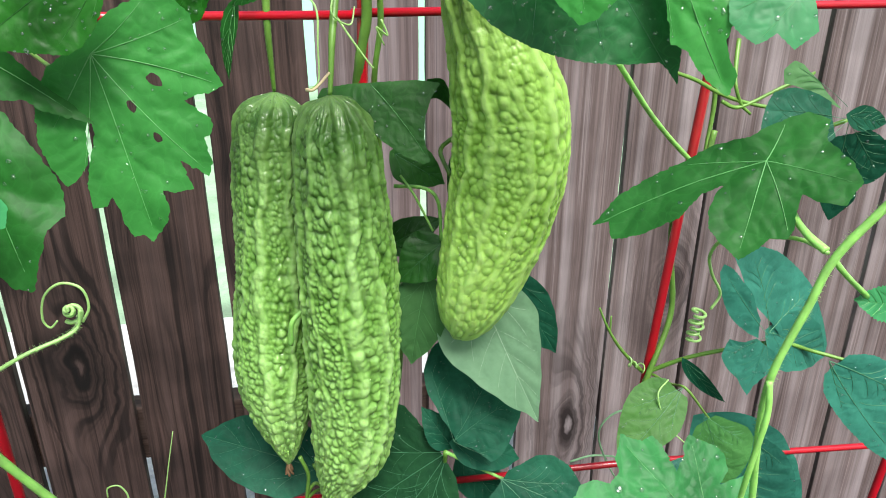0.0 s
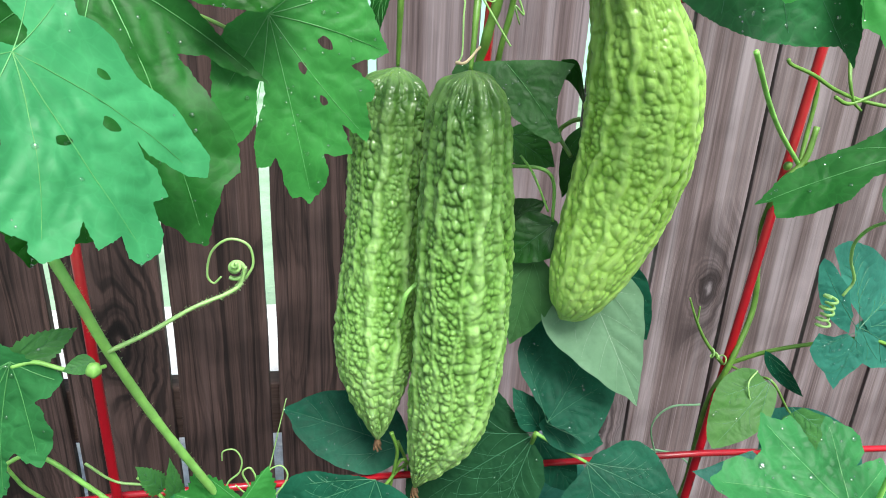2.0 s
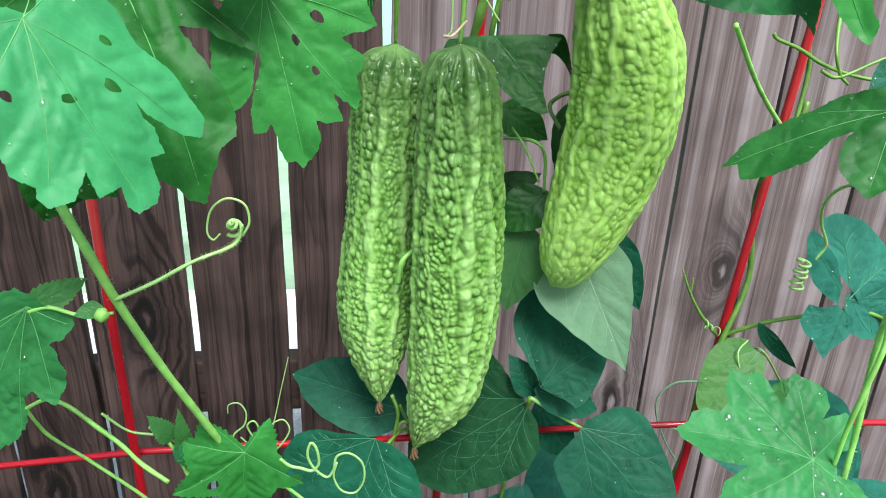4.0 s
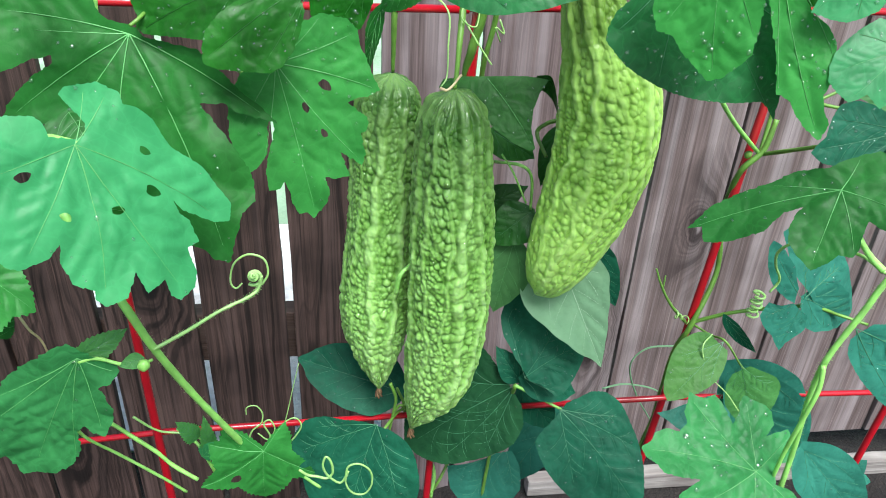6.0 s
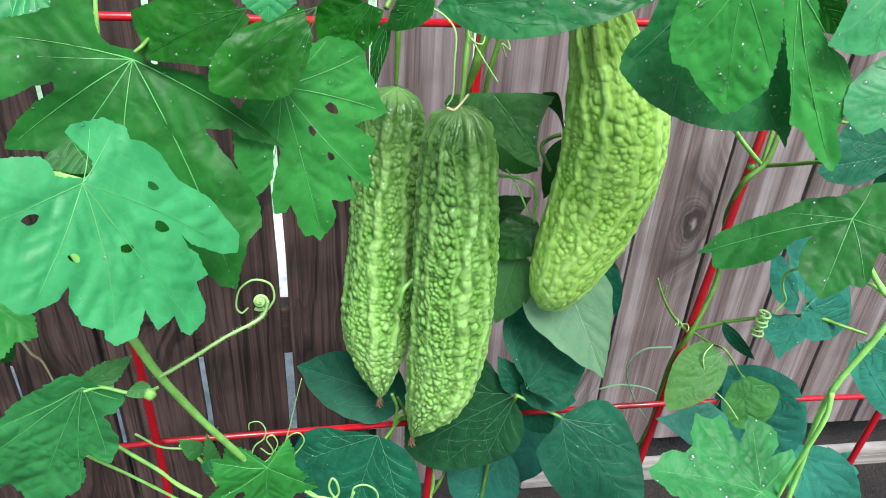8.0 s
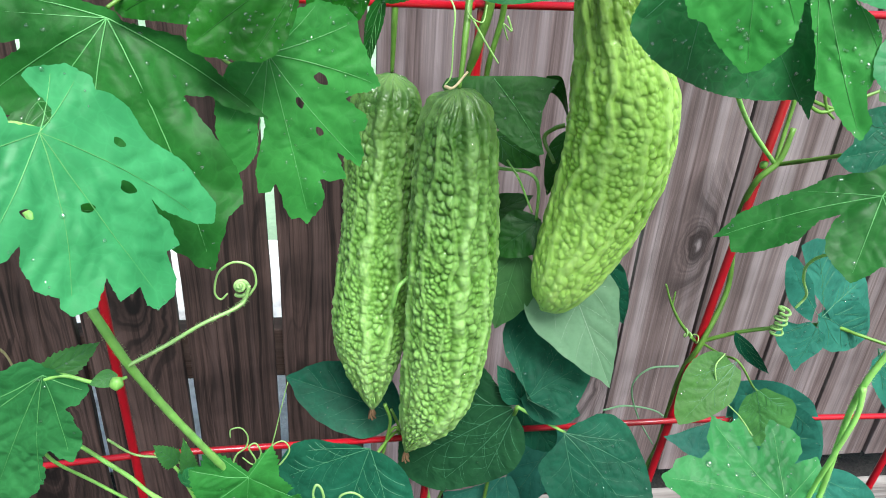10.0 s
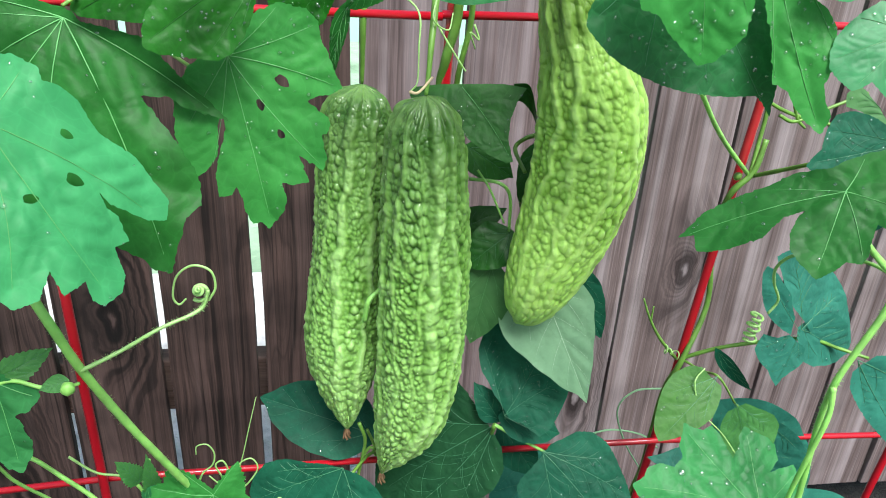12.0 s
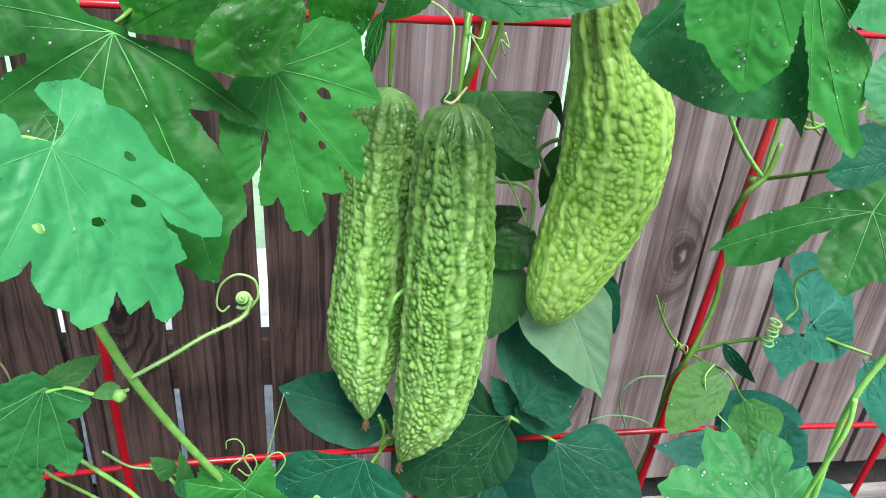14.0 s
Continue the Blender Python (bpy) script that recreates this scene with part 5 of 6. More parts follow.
lobed(bean_vine, (0.038, 0.585, 0.72), (0.107, 0.53, 0.659), (-0.25, -0.75, 0.6), [(-91, 0.08), (-79, 0.18), (-77, 0.31), (-68, 0.42), (-55, 0.51), (-36, 0.61), (-22, 0.74), (-9, 0.89), (0, 1.01), (12, 1.07), (26, 0.89), (37, 0.73), (52, 0.56), (69, 0.41), (80, 0.34), (82, 0.22), (77, 0.12)], BEAN, "broad dark green bean leaf with light veins", ribs=[(4, 0.97), (-41, 0.5), (32, 0.65), (-21, 0.71)], teeth=0.0, bulge=0.06, droop=0.05, wave=0.02, puff=0.02, vein=VEIN_DARK, sinus=0, fine=True, drops=22, seed=58)
ovate(bean_vine, (-0.1044, 0.645, 0.6985), (-0.201, 0.675, 0.7205), (-0.067, -0.723, 0.688), 0.0638, BEAN, "dark green bean leaf with rain drops", drops=16, full=1.3, seed=59)
lobed(bean_vine, (-0.129, 0.57, 0.728), (-0.15, 0.55, 0.636), (-0.25, -0.85, 0.45), [(89, 0.1), (82, 0.3), (81, 0.51), (76, 0.66), (65, 0.79), (57, 0.86), (39, 0.91), (24, 1.06), (-4, 1.16), (-31, 0.93), (-46, 0.72), (-55, 0.58), (-70, 0.4), (-80, 0.28), (-91, 0.12)], BEAN, "broad dark green bean leaf with light veins", ribs=[(4, 0.93), (52, 0.81), (-28, 0.71), (69, 0.58)], teeth=0.0, bulge=0.06, droop=0.05, wave=0.02, puff=0.02, vein=VEIN_DARK, sinus=0, fine=True, drops=14, seed=60)
lobed(bean_vine, (0.008, 0.64, 0.617), (-0.034, 0.63, 0.547), (-0.25, -0.9, 0.3), [(25, 0.13), (29, 0.45), (36, 0.8), (16, 0.94), (-4, 1.01), (-30, 0.85), (-52, 0.58), (-69, 0.3), (-106, 0.08)], TEAL, "blue-green bean leaf wet with rain", ribs=[(-2, 0.93), (28, 0.75), (-44, 0.56)], teeth=0.0, bulge=0.06, droop=0.05, wave=0.02, puff=0.02, vein=VEIN_DARK, sinus=0, fine=True, drops=16, seed=61)
ovate(bean_vine, (0.0636, 0.66, 0.6433), (0.0205, 0.66, 0.5427), (-0.569, -0.785, 0.244), 0.0528, TEAL, "", drops=1, seed=62)
ovate(bean_vine, (0.0179, 0.64, 0.6993), (0.0541, 0.64, 0.6416), (0.184, -0.976, 0.116), 0.0398, BEAN, "", drops=1, seed=63)
ovate(weed, (0.8382, 1.03, 0.08), (0.7908, 1.03, 0.1363), (-0.036, -0.999, -0.03), 0.0281, TEAL, "", drops=0, seed=64)
ovate(weed, (0.8408, 1.03, 0.0797), (0.863, 1.03, 0.1133), (-0.707, -0.53, 0.468), 0.0312, TEAL, "", drops=0, seed=65)
ovate(weed, (0.8498, 1.03, 0.0655), (0.8945, 1.03, 0.0473), (0.224, -0.804, 0.55), 0.0265, TEAL, "", drops=0, seed=66)
ovate(weed, (0.8429, 1.03, 0.0326), (0.8178, 1.03, 0.0606), (0.028, -0.999, 0.025), 0.0236, TEAL, "", drops=0, seed=67)
ovate(weed, (0.8529, 1.03, 0.04), (0.8761, 1.03, -0.0233), (-0.487, -0.855, -0.179), 0.0269, TEAL, "", drops=0, seed=68)
bristles(*stem(gourd_vine, [(-0.2939, 0.455, 0.9999), (-0.2802, 0.445, 0.9754), (-0.2666, 0.438, 0.9488), (-0.2586, 0.445, 0.9158), (-0.2487, 0.468, 0.8628), (-0.2358, 0.49, 0.8105), (-0.2263, 0.508, 0.7707)], 0.0024, 0.0023, STEM, "stem", "hairy light green vine stem"), 0.0024)
bristles(*stem(gourd_vine, [(-0.2587, 0.442, 0.9188), (-0.2423, 0.452, 0.9228), (-0.224, 0.46, 0.9305), (-0.2087, 0.468, 0.9339), (-0.2027, 0.472, 0.9371), (-0.1998, 0.472, 0.9462)], 0.0011, 0.0008, TENDRIL, "tendril", "pale green tendril ending in a curl"), 0.0010)
stem(gourd_vine, [(-0.2259, 0.51, 0.7688), (-0.217, 0.515, 0.7548), (-0.1974, 0.52, 0.7341), (-0.1764, 0.52, 0.7118)], 0.0015, 0.0012, STEM, "petiole", "")
stem(gourd_vine, [(-0.2604, 0.442, 0.9115), (-0.2658, 0.436, 0.9133), (-0.2751, 0.436, 0.9141), (-0.288, 0.438, 0.9173), (-0.2979, 0.438, 0.9152)], 0.001, 0.001, STEM, "petiole", "")
stem(gourd_vine, [(-0.3411, 0.48, 0.8228), (-0.3253, 0.485, 0.8306), (-0.3181, 0.485, 0.8314), (-0.309, 0.485, 0.826), (-0.2967, 0.485, 0.8121), (-0.284, 0.485, 0.7975), (-0.2739, 0.485, 0.7825), (-0.2597, 0.485, 0.7676)], 0.0012, 0.0015, STEM, "stem", "yellow-green vine stem crossing the lower crossbar")
stem(gourd_vine, [(-0.3445, 0.5, 0.824), (-0.3418, 0.51, 0.7971), (-0.3372, 0.515, 0.7818), (-0.3202, 0.52, 0.7593), (-0.296, 0.525, 0.7278), (-0.2826, 0.53, 0.7058)], 0.0011, 0.0012, STEM, "stem", "")
bristles(*stem(gourd_vine, [(0.1333, 0.372, 1.0218), (0.1182, 0.378, 0.9946), (0.1123, 0.38, 0.9714), (0.1047, 0.382, 0.9425), (0.1041, 0.384, 0.9211), (0.1068, 0.386, 0.8979), (0.1129, 0.39, 0.8608), (0.1142, 0.39, 0.8284)], 0.0018, 0.0016, STEM, "stem", "thick hairy light green vine stem"), 0.0018)
stem(gourd_vine, [(0.1019, 0.38, 0.937), (0.1027, 0.378, 0.921), (0.1014, 0.38, 0.8938), (0.1028, 0.385, 0.8666), (0.1061, 0.39, 0.8405)], 0.0014, 0.0013, STEM, "petiole", "")
stem(gourd_vine, [(0.1148, 0.38, 0.9965), (0.1123, 0.39, 0.9999), (0.1181, 0.41, 1.0019), (0.12, 0.432, 1.018), (0.108, 0.421, 1.0215)], 0.0017, 0.0015, STEM, "petiole", "")
stem(gourd_vine, [(0.1191, 0.38, 0.9924), (0.1311, 0.385, 0.9818), (0.1557, 0.4, 0.9634)], 0.0013, 0.0012, STEM, "petiole", "")
stem(gourd_vine, [(0.1157, 0.38, 0.9956), (0.1181, 0.4, 0.9928), (0.1186, 0.42, 0.986), (0.1081, 0.44, 0.978), (0.1092, 0.455, 0.9631), (0.1177, 0.465, 0.9469), (0.1272, 0.47, 0.9323), (0.1238, 0.471, 0.9223)], 0.001, 0.0008, TENDRIL, "tendril", "pale green tendril winding into a coil")
coil(gourd_vine, (0.1179, 0.471, 0.9221), (0.1155, 0.471, 0.9027), 0.0041, 5.5, 0.0009, TENDRIL, "tendril", "tightly coiled pale green tendril", 0.0)
coil(gourd_vine, (-0.2051, 0.476, 0.9427), (-0.2038, 0.466, 0.95), 0.0047, 3.6, 0.0011, TENDRIL, "tendril", "tightly coiled tendril end", 0.85)
bud(gourd_vine, (-0.2622, 0.432, 0.9158), 0.0033, BUD, "bud", "pale green flower bud")
ovate(gourd_vine, (-0.2635, 0.436, 0.9175), (-0.2752, 0.432, 0.9156), (0.156, -0.753, 0.639), 0.0090, SPRIG, "small green bract", drops=0, cup=0.3, seed=69)
coil(bean_vine, (0.154, 0.635, 0.786), (0.1691, 0.635, 0.7771), 0.0039, 2.5, 0.0007, TENDRIL, "tendril", "", 0.0)
bud(bean_vine, (0.1818, 0.63, 0.9499), 0.0030, STEM_BEAN, "node", "")
stem(gourd_vine, [(-0.2631, 0.411, 1.0552), (-0.2694, 0.413, 1.0561), (-0.2784, 0.42, 1.0544), (-0.2948, 0.44, 1.0442)], 0.0012, 0.0014, STEM, "petiole", "")
stem(gourd_vine, [(-0.2558, 0.494, 1.084), (-0.2506, 0.5, 1.0878), (-0.2446, 0.53, 1.0944), (-0.2436, 0.55, 1.1043)], 0.0009, 0.0010, STEM_BEAN, "petiole", "")
stem(gourd_vine, [(-0.283, 0.53, 1.055), (-0.2825, 0.53, 1.075), (-0.281, 0.535, 1.10), (-0.279, 0.54, 1.125)], 0.0013, 0.0012, STEM, "petiole", "")
stem(gourd_vine, [(-0.1897, 0.515, 1.0509), (-0.1985, 0.52, 1.0467), (-0.2112, 0.53, 1.0513), (-0.2298, 0.56, 1.0542)], 0.0011, 0.0011, STEM_BEAN, "petiole", "")
stem(gourd_vine, [(-0.1232, 0.61, 1.0783), (-0.117, 0.62, 1.0874)], 0.002, 0.002, STEM_BEAN, "stem", "")
stem(bean_vine, [(0.2011, 0.62, 1.0456), (0.1959, 0.61, 1.0322), (0.1923, 0.6, 1.019), (0.1986, 0.6, 1.0055), (0.2064, 0.6, 0.9987)], 0.0016, 0.001, STEM_BEAN, "shoot", "")
stem(bean_vine, [(0.1429, 0.6, 1.0324), (0.1467, 0.6, 1.0288), (0.164, 0.6, 1.0225), (0.1835, 0.6, 1.0126), (0.2071, 0.6, 1.0053), (0.2351, 0.595, 1.0009)], 0.0014, 0.0013, STEM_BEAN, "shoot", "")
stem(bean_vine, [(0.184, 0.6, 1.008), (0.1947, 0.6, 1.0035), (0.2066, 0.6, 1.0068), (0.2217, 0.6, 1.0141), (0.2485, 0.6, 1.0254)], 0.0014, 0.0012, STEM_BEAN, "shoot", "")
stem(bean_vine, [(0.2013, 0.645, 0.9438), (0.2066, 0.652, 0.9689), (0.2087, 0.655, 0.9999), (0.2001, 0.65, 1.0297), (0.2022, 0.65, 1.0692)], 0.0018, 0.0018, STEM_BEAN, "stem", "")
stem(bean_vine, [(0.2015, 0.635, 0.9787), (0.1942, 0.63, 0.9536), (0.1808, 0.632, 0.9348), (0.1858, 0.65, 0.8978), (0.1916, 0.655, 0.8655), (0.1949, 0.65, 0.8188), (0.1744, 0.635, 0.7713), (0.1717, 0.65, 0.7235), (0.1713, 0.655, 0.6363), (0.1617, 0.65, 0.5953), (0.1578, 0.65, 0.5122)], 0.0024, 0.0026, STEM_BEAN, "stem", "bean stem twining round the red upright")
stem(bean_vine, [(0.089, 0.55, 1.0432), (0.0999, 0.56, 1.0322), (0.1271, 0.585, 1.0054), (0.1573, 0.61, 0.979), (0.193, 0.633, 0.9496)], 0.0016, 0.0018, STEM, "petiole", "")
stem(bean_vine, [(0.1947, 0.635, 0.9476), (0.1975, 0.6, 0.9663), (0.2014, 0.57, 0.9828), (0.2101, 0.54, 1.0002), (0.2245, 0.527, 1.0109)], 0.0018, 0.0014, STEM_BEAN, "petiole", "")
stem(bean_vine, [(0.1768, 0.64, 0.7706), (0.2015, 0.625, 0.791), (0.2311, 0.61, 0.8061), (0.2556, 0.59, 0.8212), (0.2822, 0.585, 0.8141), (0.3045, 0.575, 0.8099)], 0.0019, 0.0014, STEM_BEAN, "petiole", "")
stem(bean_vine, [(0.171, 0.64, 0.771), (0.1489, 0.635, 0.7962), (0.1333, 0.63, 0.82), (0.124, 0.63, 0.8402)], 0.0017, 0.0008, STEM_BEAN, "shoot", "")
stem(bean_vine, [(0.1345, 0.63, 0.8167), (0.1343, 0.63, 0.8324)], 0.001, 0.0006, STEM_BEAN, "shoot", "")
stem(bean_vine, [(0.1791, 0.64, 0.7684), (0.1876, 0.62, 0.7703), (0.1881, 0.595, 0.7816), (0.2127, 0.6, 0.7498), (0.2222, 0.6, 0.7407)], 0.0012, 0.0009, STEM_BEAN, "petiole", "")
stem(bean_vine, [(0.1663, 0.585, 0.799), (0.1544, 0.575, 0.7923), (0.1638, 0.57, 0.7668), (0.1839, 0.565, 0.7463), (0.197, 0.56, 0.7293)], 0.0006, 0.00045, TENDRIL, "tendril", "")
stem(bean_vine, [(-0.005, 0.588, 0.7486), (0.019, 0.592, 0.7291), (0.0416, 0.59, 0.715)], 0.0015, 0.0013, STEM, "petiole", "")
stem(bean_vine, [(-0.005, 0.588, 0.7486), (-0.0026, 0.62, 0.6905), (-0.0095, 0.63, 0.6339), (-0.0151, 0.63, 0.5573)], 0.0018, 0.0018, STEM_BEAN, "stem", "")
stem(bean_vine, [(-0.1215, 0.59, 0.7028), (-0.1086, 0.61, 0.7025), (-0.0997, 0.63, 0.6927), (-0.1071, 0.63, 0.7151)], 0.0014, 0.0014, STEM_BEAN, "petiole", "")
stem(bean_vine, [(-0.0664, 0.65, 0.5388), (-0.0653, 0.65, 0.5836), (-0.084, 0.655, 0.6225), (-0.1002, 0.64, 0.6828)], 0.002, 0.0016, STEM, "stem", "")
stem(bean_vine, [(-0.0484, 0.66, 0.5792), (-0.0583, 0.65, 0.5652), (-0.0696, 0.65, 0.5392)], 0.0016, 0.0016, STEM_BEAN, "stem", "")
stem(gourd_vine, [(-0.0508, 0.62, 1.0849), (-0.0509, 0.625, 1.0609), (-0.056, 0.63, 1.0354), (-0.0572, 0.64, 1.0064), (-0.0464, 0.66, 0.9358), (-0.0314, 0.66, 0.8347), (-0.0427, 0.66, 0.6853)], 0.0034, 0.0034, STEM_BEAN, "stem", "dark green vine stem rising along the upright")
stem(gourd_vine, [(-0.0435, 0.61, 1.0873), (-0.0425, 0.62, 1.0585), (-0.0472, 0.63, 1.0187), (-0.0431, 0.65, 0.9604)], 0.002, 0.002, STEM_BEAN, "stem", "")
stem(gourd_vine, [(-0.0721, 0.59, 1.0705), (-0.0626, 0.585, 1.0556), (-0.052, 0.585, 1.0405), (-0.0498, 0.585, 1.0378)], 0.0007, 0.0005, TENDRIL, "tendril", "")
stem(gourd_vine, [(-0.0988, 0.6, 1.0836), (-0.0872, 0.59, 1.0792), (-0.0811, 0.58, 1.0714), (-0.0815, 0.575, 1.0532), (-0.0822, 0.57, 1.0345), (-0.0872, 0.56, 1.0307)], 0.0007, 0.0005, TENDRIL, "tendril", "")
stem(gourd_vine, [(-0.0887, 0.55, 1.0328), (-0.0842, 0.545, 1.034), (-0.0758, 0.55, 1.0418)], 0.001, 0.0007, DRY, "tendril", "dried tan tendril round the stalk")
stem(gourd_vine, [(-0.0702, 0.585, 1.0825), (-0.0727, 0.58, 1.0697), (-0.0625, 0.585, 1.0629), (-0.0593, 0.59, 1.0724)], 0.0006, 0.00045, TENDRIL, "tendril", "")
stem(gourd_vine, [(-0.0434, 0.6, 1.0642), (-0.0398, 0.6, 1.0548), (-0.0467, 0.595, 1.0601), (-0.0419, 0.6, 1.0491)], 0.0007, 0.0005, TENDRIL, "tendril", "")
stem(bean_vine, [(-0.0371, 0.61, 0.9553), (-0.0178, 0.6, 0.9561), (-0.0087, 0.6, 0.9455), (-0.0068, 0.6, 0.9184)], 0.0013, 0.0012, STEM, "stem", "")
stem(bean_vine, [(-0.0338, 0.6, 0.9657), (-0.0259, 0.592, 0.9548), (-0.0137, 0.59, 0.9293)], 0.0009, 0.0008, STEM, "petiole", "")
stem(bean_vine, [(-0.0025, 0.59, 0.9677), (-0.0058, 0.61, 0.978), (0.0006, 0.61, 0.9856), (0.008, 0.61, 0.9882)], 0.0014, 0.0016, STEM_BEAN, "petiole", "")
stem(bean_vine, [(-0.1125, 0.585, 0.8537), (-0.1099, 0.58, 0.8733), (-0.1017, 0.585, 0.88)], 0.0019, 0.0017, STEM, "petiole", "")
stem(gourd_vine, [(-0.23, 0.53, 0.757), (-0.226, 0.53, 0.768), (-0.219, 0.53, 0.775), (-0.217, 0.53, 0.785), (-0.221, 0.53, 0.793), (-0.228, 0.53, 0.792), (-0.229, 0.53, 0.785)], 0.0007, 0.0004, TENDRIL, "tendril", "thin curling tendril", count=40)
stem(gourd_vine, [(-0.229, 0.53, 0.757), (-0.221, 0.53, 0.749), (-0.213, 0.53, 0.76), (-0.217, 0.53, 0.774), (-0.212, 0.53, 0.778), (-0.209, 0.53, 0.768), (-0.215, 0.53, 0.758), (-0.222, 0.53, 0.765)], 0.0007, 0.0005, TENDRIL, "tendril", "", count=50)
stem(gourd_vine, [(-0.213, 0.532, 0.721), (-0.207, 0.532, 0.743), (-0.196, 0.532, 0.755), (-0.189, 0.532, 0.768), (-0.193, 0.532, 0.777), (-0.201, 0.532, 0.773), (-0.203, 0.532, 0.763), (-0.198, 0.532, 0.758)], 0.0007, 0.0004, TENDRIL, "tendril", "", count=50)
stem(gourd_vine, [(-0.219, 0.55, 0.714), (-0.211, 0.55, 0.731), (-0.202, 0.55, 0.761), (-0.195, 0.55, 0.791), (-0.189, 0.55, 0.816)], 0.0006, 0.0003, TENDRIL, "tendril", "straight thin tendril thread", count=24)
stem(gourd_vine, [(-0.3524, 0.5, 0.904), (-0.3486, 0.5, 0.8926), (-0.3485, 0.51, 0.8771), (-0.3502, 0.52, 0.8513)], 0.0009, 0.0006, DRY, "tendril", "")
stem(gourd_vine, [(-0.3103, 0.53, 0.7886), (-0.2947, 0.53, 0.7736), (-0.2751, 0.53, 0.7686), (-0.2578, 0.53, 0.7577)], 0.0009, 0.0008, TENDRIL, "tendril", "")
stem(gourd_vine, [(-0.2543, 0.52, 0.7405), (-0.2591, 0.525, 0.7664), (-0.2583, 0.525, 0.7872)], 0.0016, 0.001, STEM, "shoot", "")
stem(gourd_vine, [(-0.184, 0.44, 0.819), (-0.179, 0.44, 0.814), (-0.173, 0.44, 0.812), (-0.167, 0.44, 0.81), (-0.163, 0.44, 0.815), (-0.164, 0.44, 0.825), (-0.167, 0.44, 0.829), (-0.169, 0.44, 0.821), (-0.166, 0.44, 0.812), (-0.159, 0.44, 0.805), (-0.155, 0.44, 0.81), (-0.153, 0.44, 0.819), (-0.146, 0.44, 0.821), (-0.139, 0.44, 0.814), (-0.138, 0.44, 0.802), (-0.143, 0.44, 0.793), (-0.151, 0.44, 0.795), (-0.155, 0.44, 0.805), (-0.153, 0.44, 0.815)], 0.0009, 0.0006, TENDRIL, "tendril", "pale green tendril looping in curls", count=150)
stem(bean_vine, [(-0.116, 0.604, 0.686), (-0.112, 0.604, 0.709), (-0.11, 0.604, 0.727), (-0.115, 0.604, 0.744)], 0.0013, 0.0016, STEM_BEAN, "stem", "", count=24)
stem(bean_vine, [(-0.112, 0.606, 0.707), (-0.105, 0.606, 0.716), (-0.098, 0.606, 0.706), (-0.095, 0.606, 0.689)], 0.0015, 0.0010, STEM_BEAN, "stem", "", count=24)
stem(gourd_vine, [(-0.256, 0.52, 0.738), (-0.261, 0.52, 0.755), (-0.265, 0.52, 0.767), (-0.272, 0.52, 0.777), (-0.278, 0.52, 0.784)], 0.0014, 0.0010, STEM, "shoot", "small budding shoot", count=24)
ovate(gourd_vine, (-0.2651, 0.52, 0.7739), (-0.2752, 0.51, 0.8002), (0.741, -0.671, 0.029), 0.0146, SPRIG, "small young vine leaf", teeth=0.25, drops=1, seed=70)
ovate(gourd_vine, (-0.2566, 0.52, 0.7598), (-0.2553, 0.51, 0.8056), (0.268, -0.94, -0.213), 0.0121, SPRIG, "small young vine leaf", teeth=0.25, drops=1, seed=71)
ovate(gourd_vine, (-0.2613, 0.515, 0.7598), (-0.2481, 0.51, 0.7791), (-0.505, -0.854, 0.124), 0.0131, BRIGHT, "small young vine leaf", teeth=0.25, drops=0, seed=72)
stem(bean_vine, [(0.2604, 0.8, 0.612), (0.2232, 0.8, 0.6098), (0.2059, 0.8, 0.5829), (0.2233, 0.8, 0.5328), (0.253, 0.8, 0.4838)], 0.0013, 0.001, PALE, "shoot", "")
stem(bean_vine, [(0.1744, 0.8, 0.5466), (0.2041, 0.8, 0.5522), (0.2451, 0.8, 0.5411), (0.2696, 0.8, 0.5189)], 0.0013, 0.001, PALE, "shoot", "")
stem(gourd_vine, [(-0.2005, 0.474, 0.9387), (-0.1964, 0.474, 0.9466), (-0.1982, 0.474, 0.9565), (-0.207, 0.474, 0.9597), (-0.2153, 0.474, 0.9535), (-0.2183, 0.474, 0.9417), (-0.2157, 0.474, 0.9367), (-0.2118, 0.474, 0.9401)], 0.0007, 0.0005, TENDRIL, "tendril", "pale green tendril curled like a watch spring", count=70)

RIBS_SLIM = [(254, 1.0, 0.13), (296, 0.95, 0.09), (222, 0.5, 0.06), (326, 0.6, 0.08), (190, 0.7, 0.1), (355, 0.7, 0.1), (30, 0.8, 0.1), (70, 0.8, 0.1), (110, 0.8, 0.1), (150, 0.8, 0.1)]
RIBS_LONG = [(279, 1.0, 0.13), (309, 0.95, 0.09), (258, 0.45, 0.05), (226, 0.55, 0.07), (338, 0.65, 0.08), (196, 0.7, 0.1), (5, 0.8, 0.1), (40, 0.8, 0.1), (80, 0.8, 0.1), (120, 0.8, 0.1), (160, 0.8, 0.1)]
RIBS_THICK = [(240, 0.8, 0.085), (272, 0.6, 0.075), (210, 0.8, 0.08), (306, 0.85, 0.08), (336, 0.7, 0.08), (180, 0.8, 0.1), (20, 0.8, 0.1), (65, 0.8, 0.1), (110, 0.8, 0.1), (150, 0.8, 0.1)]
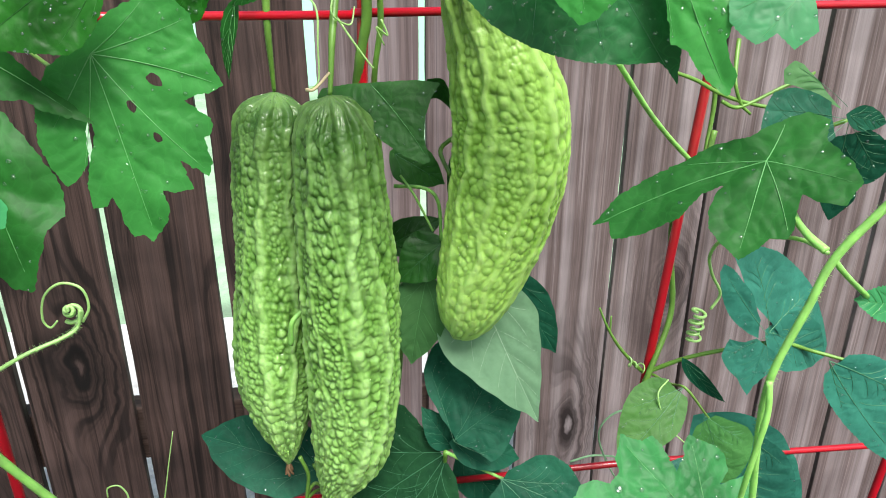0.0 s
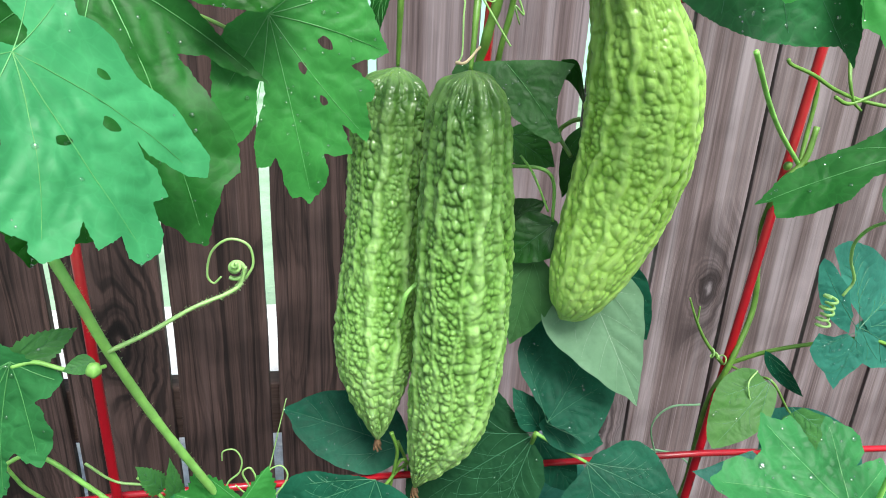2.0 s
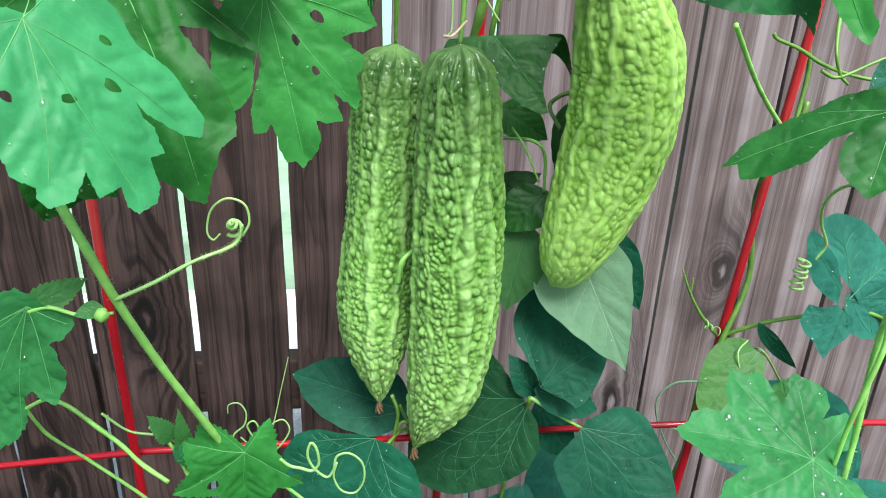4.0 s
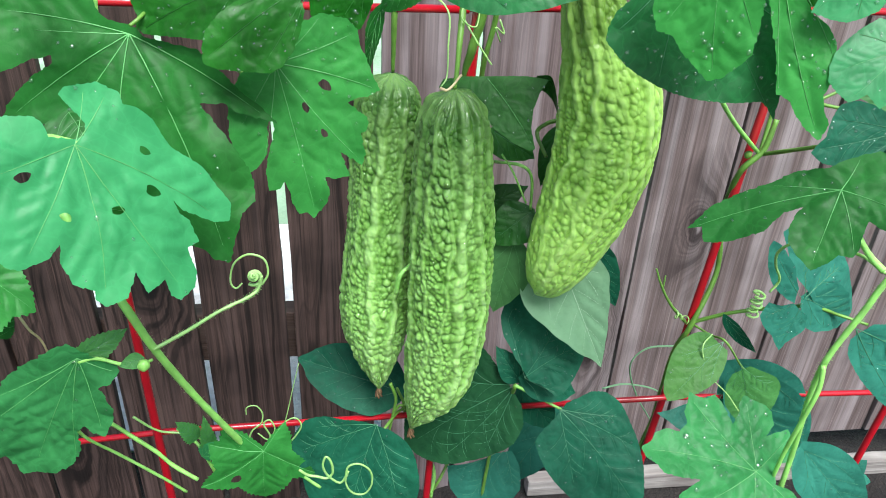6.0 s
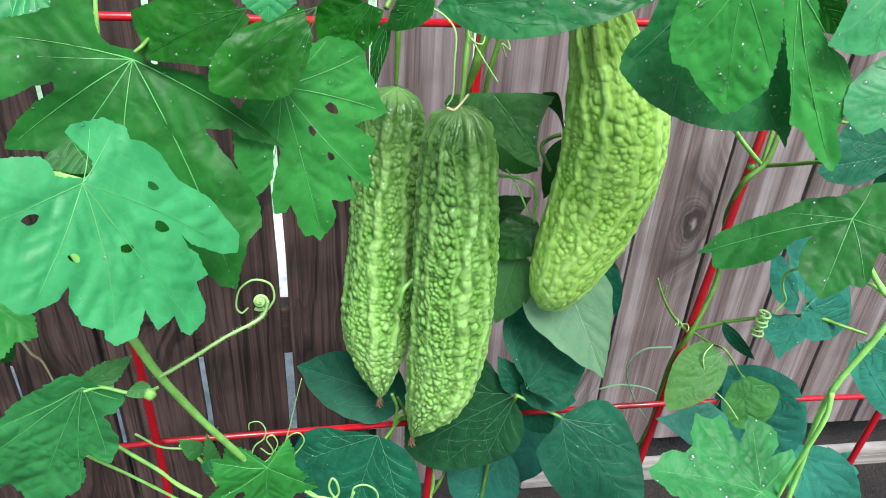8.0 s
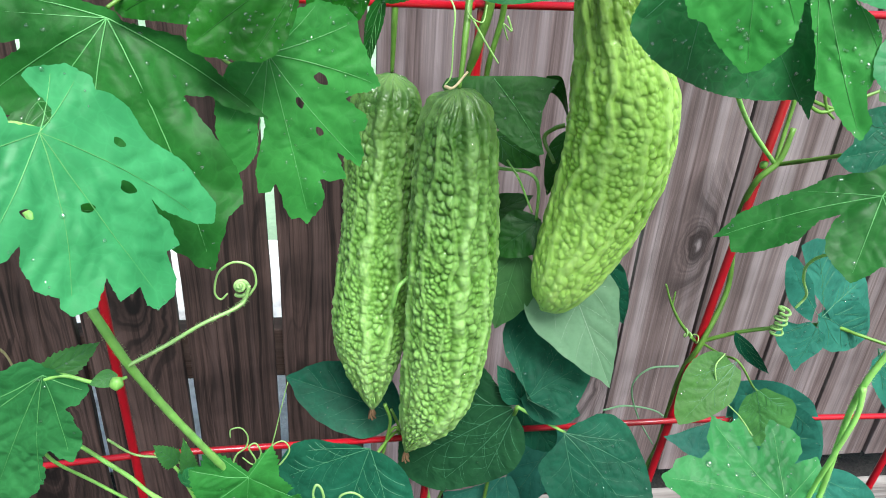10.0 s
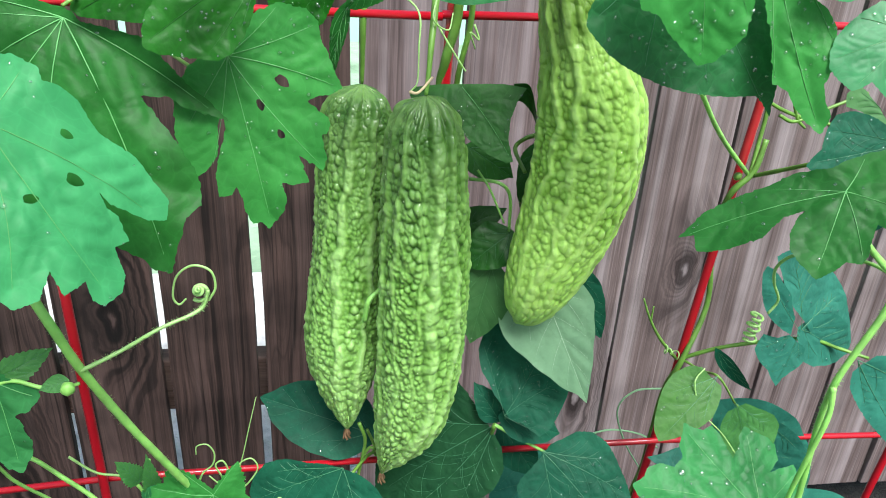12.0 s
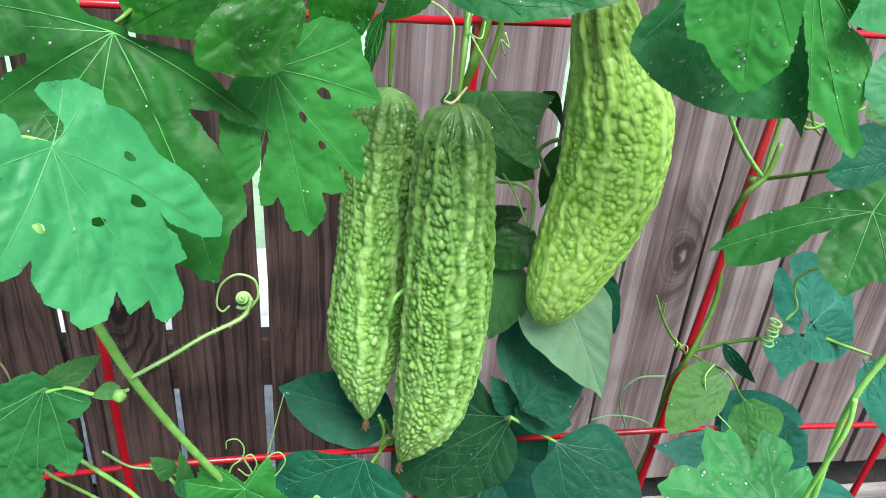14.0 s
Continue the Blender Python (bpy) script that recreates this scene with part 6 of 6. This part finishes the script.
gourd("bitter_melon", [(-0.1129, 0.64, 1.0148, 0.0012), (-0.1136, 0.64, 1.0075, 0.0190), (-0.1156, 0.639, 0.9942, 0.0264), (-0.1168, 0.637, 0.9723, 0.0282), (-0.1184, 0.634, 0.9404, 0.0289), (-0.1205, 0.63, 0.9022, 0.0288), (-0.1246, 0.626, 0.8503, 0.0304), (-0.1262, 0.622, 0.8181, 0.0307), (-0.1267, 0.62, 0.7952, 0.0278), (-0.1258, 0.617, 0.7658, 0.0189), (-0.1248, 0.615, 0.7409, 0.0076), (-0.1248, 0.614, 0.7309, 0.0015)], MELON_A, "long green warty bitter melon, slimmer, hanging by its stalk", RIBS_SLIM, 0.0058, 0.0052, 3, [(-0.1129, 0.64, 1.0156), (-0.1129, 0.635, 1.0341), (-0.1129, 0.63, 1.0556), (-0.1122, 0.63, 1.0822)], True)
gourd("bitter_melon", [(-0.0763, 0.572, 1.0253, 0.0011), (-0.0759, 0.572, 1.0196, 0.0160), (-0.0757, 0.573, 1.0062, 0.0240), (-0.0747, 0.574, 0.9871, 0.0272), (-0.0736, 0.576, 0.9554, 0.0296), (-0.0722, 0.578, 0.9165, 0.0313), (-0.0706, 0.58, 0.8795, 0.0325), (-0.0705, 0.583, 0.839, 0.0324), (-0.0717, 0.586, 0.8013, 0.0319), (-0.076, 0.589, 0.7612, 0.0281), (-0.0849, 0.592, 0.7323, 0.0185), (-0.0925, 0.594, 0.71, 0.0076), (-0.0966, 0.595, 0.6972, 0.0011)], MELON_A, "long green ridged bitter melon hanging beside another", RIBS_LONG, 0.0066, 0.0060, 5, [(-0.0763, 0.572, 1.0253), (-0.0748, 0.575, 1.0388), (-0.0733, 0.58, 1.0558), (-0.0707, 0.59, 1.0747), (-0.0688, 0.6, 1.0934)], True)
gourd("bitter_melon", [(-0.0022, 0.555, 1.1048, 0.0150), (0.0045, 0.556, 1.0847, 0.0200), (0.0143, 0.557, 1.0599, 0.0261), (0.0225, 0.558, 1.0372, 0.0320), (0.0292, 0.56, 1.0128, 0.0351), (0.0305, 0.562, 0.9825, 0.0355), (0.026, 0.564, 0.9548, 0.0340), (0.0204, 0.566, 0.9304, 0.0319), (0.0145, 0.568, 0.9072, 0.0286), (0.0082, 0.571, 0.8822, 0.0228), (0.0029, 0.573, 0.8649, 0.0135), (-0.0017, 0.574, 0.8561, 0.0017)], MELON_C, "thick curved yellow-green bitter melon turning ripe", RIBS_THICK, 0.0070, 0.0040, 8, [(0.0019, 0.555, 1.1042), (0.0004, 0.56, 1.1166), (0.0007, 0.58, 1.1288)], False)


# ---- water on the leaves ----
verts, faces = [], []
unit = bmesh.new()
bmesh.ops.create_icosphere(unit, subdivisions=2, radius=1.0)
unit.verts.ensure_lookup_table()
ball = [v.co.copy() for v in unit.verts]
tris = [tuple(v.index for v in f.verts) for f in unit.faces]
unit.free()
for place, nrm, size in DROPS:
    turn = nrm.to_track_quat("Z", "Y").to_matrix()
    start = len(verts)
    verts += [place + turn @ Vector((c.x * size, c.y * size, c.z * size * 0.42)) for c in ball]
    faces += [tuple(start + i for i in f) for f in tris]
drops = new("water_drops", mesh_of("water_drops", verts, faces))
drops.data.materials.append(DROP)
tagged(drops, "clear rain drops sitting on the leaves", "water drops", "", "stuff")
